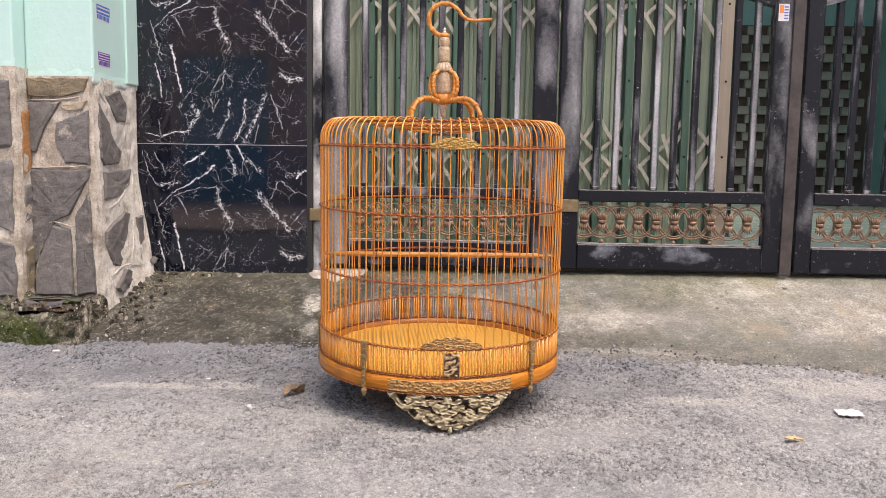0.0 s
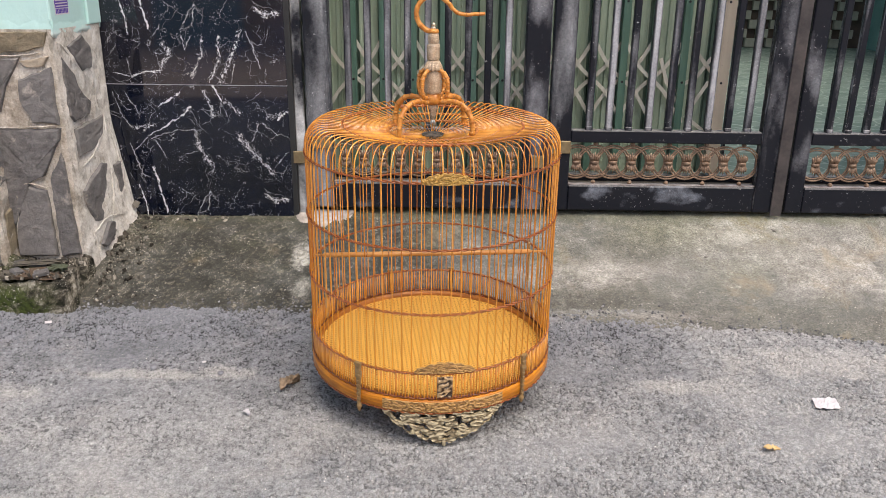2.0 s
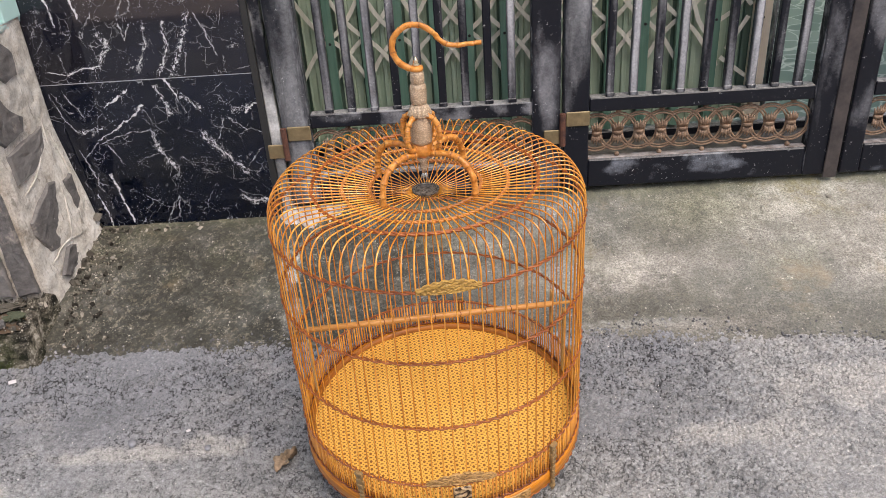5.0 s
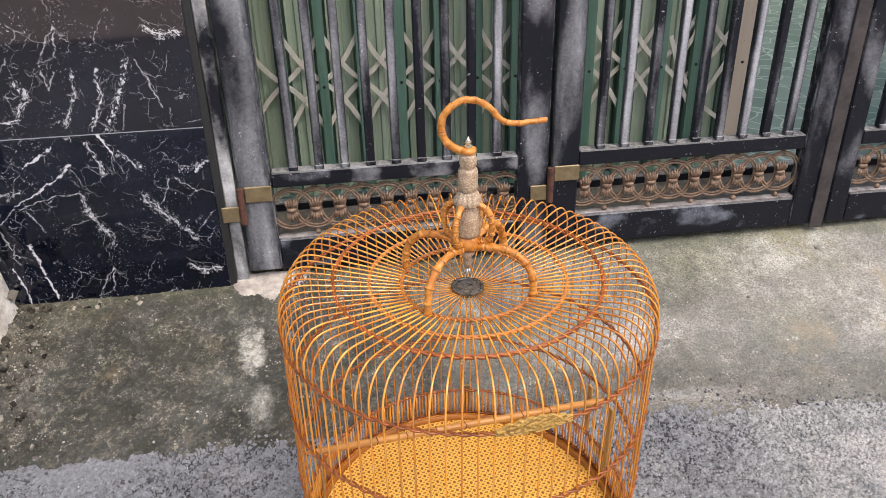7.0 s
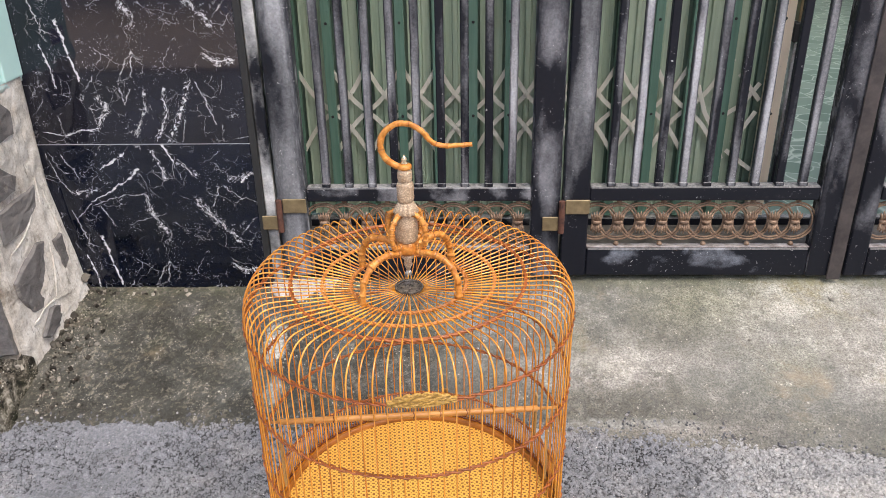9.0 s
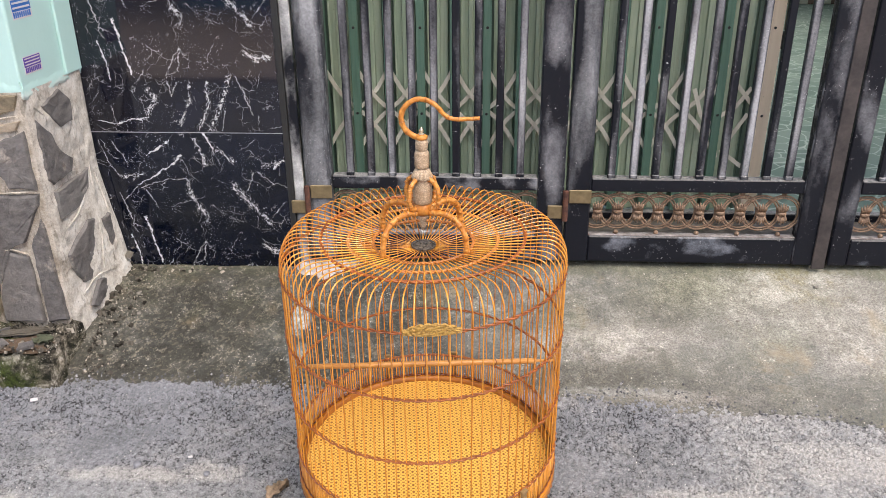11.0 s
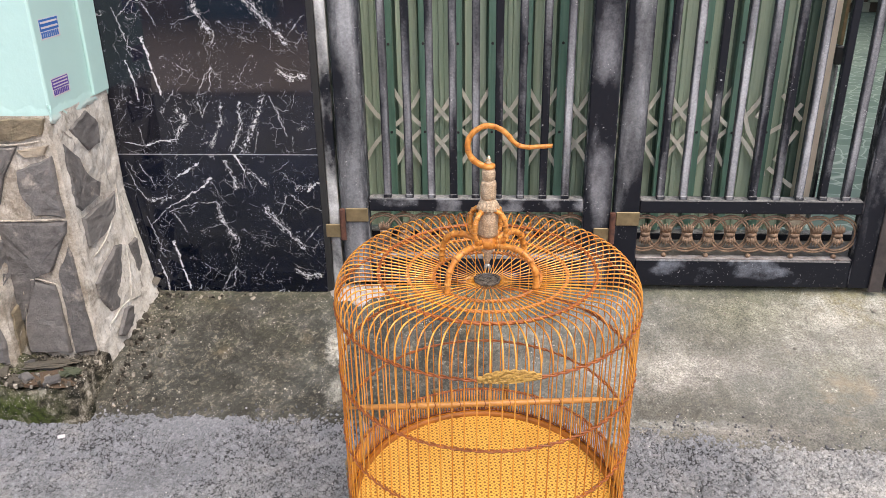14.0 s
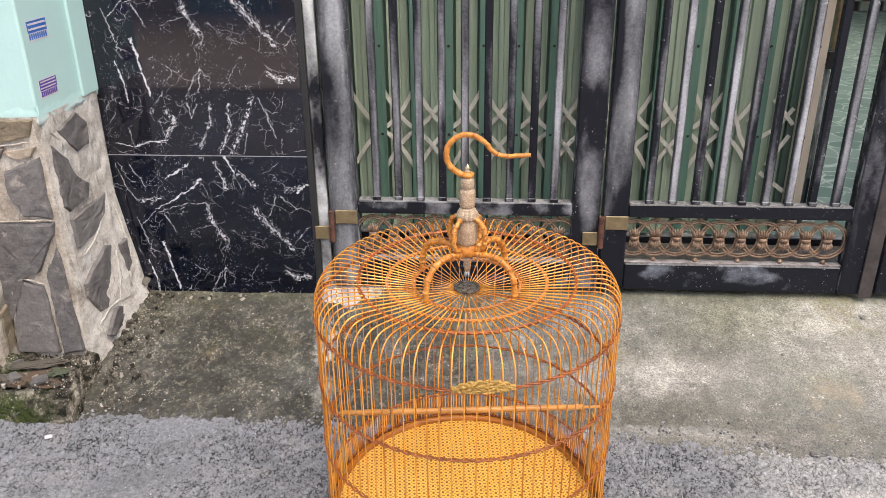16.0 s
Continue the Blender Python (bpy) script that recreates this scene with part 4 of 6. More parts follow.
def patch_bm():
    bm = bmesh.new()
    rows = []
    for i in range(25):
        x = -0.53 + 0.22 * i / 24
        front = 2.66 - 0.07 * max(0.0, math.sin(math.pi * i / 24)) ** 0.7 + 0.03 * fbm(x * 22, 0.5)
        rows.append([bm.verts.new((x, y, apron_z(x, y) + h)) for y, h in ((front - 0.006, -0.004), (front + 0.004, -0.0005), (front + 0.02, 0.001), ((front + 2.66) / 2, 0.002), (2.67, 0.006))])
    for a, b in zip(rows, rows[1:]):
        for k in range(4):
            bm.faces.new((a[k], a[k + 1], b[k + 1], b[k]))
    return bm


tagged(part("cement_patch", patch_bm(), CEMENT, smooth=True), "pale smoothed cement patch at the gate jamb", "cement patch", kind="structure")

# ---- black marble wall beside the gate ----
wall_marble = tagged(part("wall_marble", boxed(-1.6, -0.517, 2.652, 2.85, -0.05, 3.2), GROUT), "wall clad in polished black marble tiles", "wall", kind="structure")
tile = mesh_of(boxed(0.0015, 0.5985, -0.007, 0.0, 0.0012, 0.5988, bevel=0.0012), MARBLE)
for col_x in (-1.715, -1.115):
    for row in range(5):
        slab = part("tile", tile, MARBLE, wall_marble, at=pose(col_x, 2.6515, 0.01 + 0.6 * row))
        slab.color = (0.0075, 0.006, 0.005, 1) if row == 1 else (0, 0, 0, 1)

for row in range(6):
    part("joint", boxed(-1.6, -0.5165, 2.6462, 2.651, 0.0088 + 0.6 * row, 0.0112 + 0.6 * row), GROUT, wall_marble)

# ---- rough stone pillar and painted wall ----
def clip_cell(poly, px, pz, nx, nz):
    out = []
    for (ax, az), (bx, bz) in zip(poly, poly[1:] + poly[:1]):
        da, db = (ax - px) * nx + (az - pz) * nz, (bx - px) * nx + (bz - pz) * nz
        if da <= 0:
            out.append((ax, az))
        if da * db < 0:
            t = da / (da - db)
            out.append((ax + (bx - ax) * t, az + (bz - az) * t))
    return out


def stone_cells(seeds, u0, u1, z0, z1, gap):
    """Crazy-paving cells round the seeds, each drawn back by half a joint."""
    for i, (x, z) in enumerate(seeds):
        poly = [(u0, z0), (u1, z0), (u1, z1), (u0, z1)]
        for j, (x2, z2) in enumerate(seeds):
            if j != i:
                dx, dz = x2 - x, z2 - z
                d = math.hypot(dx, dz)
                poly = clip_cell(poly, (x + x2) / 2 - dx / d * gap, (z + z2) / 2 - dz / d * gap, dx / d, dz / d)
        if len(poly) > 2:
            yield (x, z), poly


def stone_mesh(centre, poly, thick, mat):
    """A flat rough stone, its rim broken and its face uneven; x along the wall, y out of it."""
    cx, cz = centre
    pts = []
    for (ax, az), (bx, bz) in zip(poly, poly[1:] + poly[:1]):
        n = max(1, int(math.hypot(bx - ax, bz - az) / 0.02))
        for k in range(n):
            t = k / n
            x, z = ax + (bx - ax) * t - cx, az + (bz - az) * t - cz
            pts.append((x + 0.005 * fbm((x + cx) * 30, (z + cz) * 30), z + 0.005 * fbm((x + cx) * 30, (z + cz) * 30, 9)))
    bm = bmesh.new()
    tilt_x, tilt_z = random.uniform(-0.025, 0.025), random.uniform(-0.025, 0.025)
    rows = []
    for s, out in ((1.0, -0.03), (0.985, 0.6), (0.93, 1.0), (0.6, 1.0), (0.25, 1.0)):
        row = []
        for x, z in pts:
            y = out * thick
            if out == 1.0:
                y += tilt_x * x + tilt_z * z + 0.0035 * fbm((x * s + cx) * 25, (z * s + cz) * 40, 4)
            row.append(bm.verts.new((x * s, -y, z * s)))
        rows.append(row)
    for a, b in zip(rows, rows[1:]):
        for k in range(len(a)):
            bm.faces.new((a[k], a[(k + 1) % len(a)], b[(k + 1) % len(a)], b[k]))
    bm.faces.new(rows[-1])
    return mesh_of(bm, mat)


def mortar_face(name, parent, u0, u1, z0, z1, place):
    """Uneven mortar skin, ridged here and there; place(u, out, z) lays it on the wall."""
    us, zs = steps(u0, u1, 0.005), steps(z0, z1, 0.005)
    bm = bmesh.new()
    grid = []
    for z in zs:
        row = []
        for u in us:
            edge = min(1.0, min(u - u0, u1 - u) / 0.02)
            out = 0.006 + 0.0045 * fbm(u * 8, z * 8, 1, 5) + 0.002 * fbm(u * 26, z * 26, 8, 6)
            row.append(bm.verts.new(place(u, out * edge, z)))
        grid.append(row)
    for a, b in zip(grid, grid[1:]):
        for k in range(len(us) - 1):
            bm.faces.new((a[k], a[k + 1], b[k + 1], b[k]))
    return part(name, bm, MORTAR, parent, smooth=True)


pillar = tagged(part("wall_pillar", boxed(-1.30, -1.105, 2.345, 2.85, -0.02, 0.80, bevel=0.006), MORTAR), "stone-clad pillar base of grey slate in thick sandy mortar", "wall", kind="structure")
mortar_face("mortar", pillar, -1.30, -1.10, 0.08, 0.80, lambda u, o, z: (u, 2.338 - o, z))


def flare(y, z):
    return -1.10 + 0.16 * max(0.0, 0.5 - z) * max(0.0, (y - 2.36) / 0.29)


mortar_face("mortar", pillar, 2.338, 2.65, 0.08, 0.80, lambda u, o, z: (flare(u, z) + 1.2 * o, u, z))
FRONT_STONES = [
    [(-1.292, 0.792), (-1.111, 0.794), (-1.126, 0.756), (-1.204, 0.738), (-1.289, 0.74)],
    [(-1.293, 0.717), (-1.199, 0.719), (-1.248, 0.638), (-1.275, 0.575), (-1.294, 0.579)],
    [(-1.205, 0.66), (-1.115, 0.695), (-1.113, 0.54), (-1.183, 0.544), (-1.213, 0.605)],
    [(-1.196, 0.712), (-1.117, 0.727), (-1.128, 0.703), (-1.176, 0.697)],
    [(-1.294, 0.516), (-1.115, 0.52), (-1.12, 0.49), (-1.179, 0.386), (-1.225, 0.362), (-1.283, 0.238), (-1.295, 0.237)],
    [(-1.238, 0.351), (-1.178, 0.337), (-1.176, 0.14), (-1.285, 0.14), (-1.286, 0.212)],
    [(-1.159, 0.375), (-1.117, 0.444), (-1.106, 0.15), (-1.158, 0.14)],
]
SIDE_STONES = [
    [(2.405, 0.75), (2.5, 0.771), (2.545, 0.73), (2.531, 0.677), (2.47, 0.672), (2.418, 0.722)],
    [(2.362, 0.715), (2.415, 0.668), (2.441, 0.611), (2.494, 0.578), (2.476, 0.546), (2.385, 0.537), (2.362, 0.557)],
    [(2.379, 0.512), (2.565, 0.52), (2.545, 0.473), (2.476, 0.436), (2.384, 0.437)],
    [(2.372, 0.33), (2.488, 0.382), (2.525, 0.378), (2.458, 0.215), (2.416, 0.225), (2.375, 0.292)],
    [(2.41, 0.15), (2.472, 0.198), (2.535, 0.187), (2.524, 0.143), (2.43, 0.132)],
    [(2.56, 0.36), (2.6, 0.368), (2.604, 0.29), (2.575, 0.27)],
]


def spread(poly, k):
    """The outline drawn out from its middle by the factor k."""
    cx, cz = middle(poly)
    return [(cx + (x - cx) * k, cz + (z - cz) * k) for x, z in poly]


def middle(poly):
    return sum(p[0] for p in poly) / len(poly), sum(p[1] for p in poly) / len(poly)


for k, poly in enumerate(FRONT_STONES):
    poly = spread(poly, 1.05)
    c, mat = middle(poly), (BROWN_STONE, SLATE, SLATE, BUFF_STONE, SLATE, SLATE, SLATE)[k]
    part("stone", stone_mesh(c, poly, 0.0135, mat), mat, pillar, at=pose(c[0], 2.335, c[1]))
for poly in SIDE_STONES:
    poly = spread(poly, 1.06)
    c = middle(poly)
    part("stone", stone_mesh(c, poly, 0.0105, SLATE), SLATE, pillar, at=pose(flare(c[0], c[1]) + 0.003, c[0], c[1], 0, 0, 90))


def ridge(pts, place, seed):
    """A thin raised seam of pointing trowelled along a joint."""
    p = smooth_path([place(u, z) for u, z in pts], 8)
    rr = [0.0032 * (0.75 + 0.5 * noise.noise((k * 0.35, seed, 0.0))) * min(1.0, 0.3 + min(k, len(p) - 1 - k) / 4) for k in range(len(p))]
    bm = tube(bmesh.new(), p, rr, 6)
    for v in bm.verts:
        v.co += 0.0016 * Vector((fbm(v.co.y * 60, v.co.z * 60, seed), fbm(v.co.z * 60, v.co.x * 60, seed), fbm(v.co.x * 60, v.co.y * 60, seed)))
    part("pointing_seam", bm, MORTAR, pillar, smooth=True)


for k, pts in enumerate(([(-1.296, 0.526), (-1.2, 0.529), (-1.108, 0.533)], [(-1.262, 0.36), (-1.274, 0.26), (-1.292, 0.18)], [(-1.255, 0.358), (-1.215, 0.362), (-1.168, 0.345)], [(-1.295, 0.728), (-1.2, 0.729), (-1.115, 0.74)])):
    ridge(pts, lambda u, z: (u, 2.325, z), k)
for k, pts in enumerate(([(2.58, 0.53), (2.56, 0.42), (2.535, 0.3), (2.5, 0.2)], [(2.39, 0.4), (2.48, 0.43), (2.57, 0.51)], [(2.6, 0.5), (2.61, 0.38), (2.6, 0.26)], [(2.4, 0.19), (2.47, 0.215), (2.55, 0.205)], [(2.36, 0.76), (2.42, 0.71), (2.49, 0.655)])):
    ridge(pts, lambda u, z: (flare(u, z) + 0.01, u, z), k + 10)

wing = tagged(part("wall_wing", boxed(-3.2, -1.302, 2.275, 2.85, -0.02, 0.82, bevel=0.006), MORTAR), "older stone-clad wall in stained mortar", "wall", kind="structure")
mortar_face("mortar", wing, -1.75, -1.295, 0.08, 0.82, lambda u, o, z: (u, 2.268 - o, z))
mortar_face("mortar", wing, 2.268, 2.345, 0.08, 0.82, lambda u, o, z: (-1.297 + o, u, z))
wing_seeds = [(-1.33, 0.42), (-1.38, 0.7), (-1.4, 0.25), (-1.5, 0.5), (-1.6, 0.7), (-1.62, 0.3)]
for k, (c, poly) in enumerate(stone_cells(wing_seeds, -1.74, -1.31, 0.14, 0.78, 0.018)):
    part("stone", stone_mesh(c, poly, 0.012, SLATE), SLATE, wing, at=pose(c[0], 2.264, c[1]))
for zc, h, mat in ((0.6, 0.2, RUST_STONE), (0.42, 0.12, SLATE), (0.22, 0.14, BROWN_STONE)):
    rough_rect = [(2.285, zc - h / 2), (2.328, zc - h / 2 + 0.02), (2.322, zc + h / 2), (2.288, zc + h / 2 - 0.01)]
    part("stone", stone_mesh((2.305, zc), rough_rect, 0.004, mat), mat, wing, at=pose(-1.292, 2.305, zc, 0, 0, 90))

painted = thing("wall_painted", "mint green painted wall above the stone base", "wall", kind="structure")
part("plaster", boxed(-1.305, -1.097, 2.342, 2.85, 0.795, 3.2, bevel=0.006, seg=2), CYAN, painted)
part("corner_strip", boxed(-1.0968, -1.087, 2.556, 2.643, 0.8, 3.2, bevel=0.003, seg=2), CYAN, painted)
part("plaster", boxed(-3.2, -1.306, 2.28, 2.85, 0.815, 3.2, bevel=0.006, seg=2), CYAN, painted)


def lip(name, u0, u1, place, parent):
    """The ragged lower rim of the paint coat."""
    bm = bmesh.new()
    rows = []
    for u in steps(u0, u1, 0.008):
        low = 0.782 + 0.012 * fbm(u * 20, 0.3) + 0.006 * fbm(u * 70, 4)
        rows.append([bm.verts.new(place(u, o, z)) for o, z in ((-0.004, low), (0.003, low + 0.002), (0.0045, low + 0.012), (-0.002, low + 0.045))])
    for a, b in zip(rows, rows[1:]):
        for k in range(3):
            bm.faces.new((a[k], a[k + 1], b[k + 1], b[k]))
    return part(name, bm, CYAN, parent, smooth=True)


lip("paint_rim", -1.305, -1.094, lambda u, o, z: (u, 2.342 - o, z), painted)
lip("paint_rim", 2.336, 2.648, lambda u, o, z: (-1.097 + o, u, z), painted)
lip("paint_rim", -1.8, -1.3, lambda u, o, z: (u, 2.28 - o, z + 0.02), painted)


def advert(name, label, ink, y0, y1, z0, z1, rows):
    """A small printed paper slip on the side of the pillar."""
    ob = thing(name, label, "sticker")
    x = -1.0965
    part("paper", boxed(x - 0.0004, x, y0, y1, z0, z1), PAPER, ob)
    part("ink_frame", boxed(x, x + 0.0004, y0 + 0.002, y1 - 0.002, z0 + 0.4 * (z1 - z0), z1 - 0.002), ink, ob)
    h = (z1 - z0) * 0.6 / (2 * rows + 1)
    for k in range(rows):
        z = z0 + 0.4 * (z1 - z0) + h * (2 * k + 1)
        part("print_bar", boxed(x + 0.0004, x + 0.0008, y0 + 0.006, y1 - 0.006, z, z + h * 0.8), PAPER, ob)
    n = 9
    for k in range(n):
        y = y0 + 0.004 + (y1 - y0 - 0.008) * k / n
        part("print_bar", boxed(x, x + 0.0005, y, y + (y1 - y0) / n * 0.62, z0 + 0.08 * (z1 - z0), z0 + 0.36 * (z1 - z0)), ink, ob)
    return ob


advert("advert_sticker", "small blue printed advert slip on the mint wall", INK_BLUE, 2.37, 2.46, 0.973, 1.022, 2)
advert("advert_sticker", "small violet printed advert slip on the mint wall", INK_VIOLET, 2.372, 2.455, 0.836, 0.881, 3)


def curb_block():
    """Crumbling mossy footing below the pillar."""
    x0, x1, y0, y1, top = -3.2, -1.085, 2.165, 2.36, 0.125
    bm = bmesh.new()
    xs = [-3.2, -2.2] + steps(-1.8, x1, 0.012)
    prof = [(y0 + 0.0, -0.03), (y0, 0.02), (y0 + 0.004, 0.05), (y0 + 0.008, 0.08), (y0 + 0.016, 0.105), (y0 + 0.03, top)] + [(y, top) for y in steps(y0 + 0.042, y1, 0.012)]
    rows = []
    for x in xs:
        row = []
        for i, (y, z) in enumerate(prof):
            top_w = max(0.0, (i - 3) / 3) if i < 6 else 1.0
            dz = top_w * (0.03 * fbm(x * 7, y * 12, 5) + 0.05 * (0.25 - abs(fbm(x * 11, y * 18, 2))) + 0.012 * fbm(x * 40, y * 50, 1))
            if x > -1.4:
                dz -= 0.03 * top_w * max(0.0, 1 - abs(x + 1.2) / 0.1) * max(0.0, 1 - abs(y - 2.24) / 0.06)
            row.append(bm.verts.new((x + 0.012 * fbm(y * 14, z * 14, x), y - 0.012 * fbm(x * 12, z * 20, 3), z + dz)))
        rows.append(row)
    for a, b in zip(rows, rows[1:]):
        for k in range(len(prof) - 1):
            bm.faces.new((a[k], b[k], b[k + 1], a[k + 1]))
    low = [bm.verts.new((v.co.x + 0.012, v.co.y, -0.03)) for v in rows[-1]]
    for k in range(len(prof) - 1):
        bm.faces.new((rows[-1][k], low[k], low[k + 1], rows[-1][k + 1]))
    for v in bm.verts:
        v.co.x += 1.085
    return tagged(part("kerb", bm, MOSSY, at=pose(-1.085, 0, 0), smooth=True), "crumbling mossy concrete footing below the pillar", "kerb", kind="structure")


curb_block()
rubble = []
for i in range(800):
    x, y = random.uniform(-1.42, -1.09), random.uniform(2.18, 2.34)
    rubble.append((x, y, 0.117 + 0.012 * random.random(), random.uniform(0.0012, 0.0034) if i % 8 else random.uniform(0.004, 0.009)))
for i in range(700):
    t = random.random()
    x, y = -1.085 + 0.12 * random.random() ** 2 + 0.05 * (1 - t), 2.22 + 0.42 * t
    rubble.append((x, y, apron_z(x, y) - 0.001, random.uniform(0.001, 0.0032) if i % 12 else random.uniform(0.004, 0.009)))
for i in range(60):
    x = -1.08 + 0.35 * random.random() ** 2
    y = 2.635 - 0.02 * random.random()
    rubble.append((x, y, apron_z(x, y) - 0.001, random.uniform(0.002, 0.008)))
lumps = []
for i in range(24):
    y = random.uniform(2.42, 2.645)
    lumps.append((-1.075 + 0.12 * (y - 2.42) + random.gauss(0, 0.012), y, apron_z(-1.05, y) + 0.09 * random.random() ** 2 * (y > 2.55), random.uniform(0.004, 0.013)))
crumbs("mortar_lumps", crumb_mat("old mortar lump", (0.06, 0.052, 0.042), (0.42, 0.38, 0.32)), "spilled mortar lumps at the pillar foot", lumps)
crumbs("rubble", crumb_mat("broken mortar crumb", (0.022, 0.019, 0.015), (0.46, 0.41, 0.34)), "broken mortar crumbs on the footing", rubble)
for k in range(22):
    bm = boxed(-0.5, 0.5, -0.35, 0.35, -0.15, 0.15, bevel=0.05)
    bmesh.ops.subdivide_edges(bm, edges=bm.edges[:], cuts=1)
    for v in bm.verts:
        v.co += 0.16 * Vector((fbm(v.co.x * 2, v.co.y * 2, k), fbm(v.co.y * 2, v.co.z * 2, k + 7), 0.6 * fbm(v.co.z * 2, v.co.x * 2, k + 3)))
    sz = random.uniform(0.02, 0.055)
    x, y = random.uniform(-1.38, -1.12), random.uniform(2.195, 2.325)
    m = pose(x, y, 0.118 + 0.004 * (k % 4), random.uniform(-14, 14), random.uniform(-14, 14), random.uniform(0, 180)) @ Matrix.Diagonal((sz, sz, sz, 1))
    tagged(part("broken_slab", bm, (GRIT, MOSSY, GRIT, SLATE)[k % 4], at=m), "broken flat stone chip lying on the mossy footing", "stone", group="stone chips on the footing")

for label, mat, x, y, z, rx, rz, ln, wd, th in (
        ("flat rust-brown slab broken on the footing edge", BROWN_SLAB, -1.17, 2.215, 0.122, 8, 5, 0.12, 0.05, 0.010),
        ("thin grey cement slab broken on the footing", GRIT, -1.2, 2.266, 0.138, -12, 16, 0.11, 0.035, 0.009),
        ("small mossy brick stub on the footing", MOSS_SLAB, -1.128, 2.228, 0.133, 3, -6, 0.042, 0.03, 0.018)):
    bm = boxed(-0.5, 0.5, -0.5, 0.5, -0.5, 0.5)
    bmesh.ops.subdivide_edges(bm, edges=bm.edges[:], cuts=4, use_grid_fill=True)
    for v in bm.verts:
        v.co.x, v.co.y = v.co.x + 0.3 * fbm(v.co.y * 3, v.co.z, x * 9), v.co.y + 0.45 * fbm(v.co.x * 4, v.co.z, x * 9 + 3)
        v.co.z += 0.25 * fbm(v.co.x * 4, v.co.y * 4, x * 5)
    tagged(part("broken_slab", bm, mat, at=pose(x, y, z, rx, 0, rz) @ Matrix.Diagonal((ln, wd, th, 1))), label, "stone", group="stone chips on the footing")

# ---- steel gate of three leaves ----
GY = 2.650
Z_BOT, Z_RAIL, Z_PAN, Z_MID = 0.208, 0.294, 0.432, 0.478


def torus_pair(r):
    bm = bmesh.new()
    for rr in (r, r - 0.0075):
        tube(bm, [(rr * math.cos(t), 0, rr * math.sin(t)) for t in (2 * math.pi * k / 36 for k in range(36))], 0.0031, 6, closed=True)
    return bm


def vase_bm():
    """Cast double lotus: two fans of petals tied at the waist."""
    bm = bmesh.new()
    lathe(bm, [(0.009, -0.005), (0.0125, -0.0045), (0.0135, 0.0), (0.0125, 0.0045), (0.009, 0.005)], 14)
    for s in (1, -1):
        for k, (lean, ln) in enumerate(((-0.36, 0.024), (-0.18, 0.028), (0.0, 0.031), (0.18, 0.028), (0.36, 0.024))):
            base = Vector((0.0042 * (k - 2), -0.001 * (2 - abs(k - 2)), s * 0.004))
            tip = base + Vector((math.sin(lean) * ln * 0.75, -0.004, s * math.cos(lean) * ln))
            mid = base.lerp(tip, 0.55) + Vector((0, -0.004, 0))
            tube(bm, [base, mid, tip], [0.0038, 0.0045, 0.001], 6)
    for v in bm.verts:
        v.co.y *= 0.8
    return bm


RINGS = mesh_of(torus_pair(0.0555), IRON, True)
VASE = mesh_of(vase_bm(), IRON, True)
KNOB = mesh_of(lathe(bmesh.new(), [(0.003, -0.007), (0.007, -0.004), (0.008, 0.0), (0.006, 0.004), (0.003, 0.007)], 10), IRON, True)
BAR = mesh_of(boxed(-0.0108, 0.0108, 0.0, 0.021, 0.0, 1.9 - Z_MID, bevel=0.003), STEEL_BAR)
BAR_DARK = mesh_of(boxed(-0.0108, 0.0108, 0.0, 0.021, 0.0, 1.9 - Z_MID, bevel=0.003), STEEL_BAR_DARK)
WELD = mesh_of(boxed(-0.012, 0.012, -0.0015, 0.004, 0.0, 0.012, bevel=0.002), STEEL_BAR)


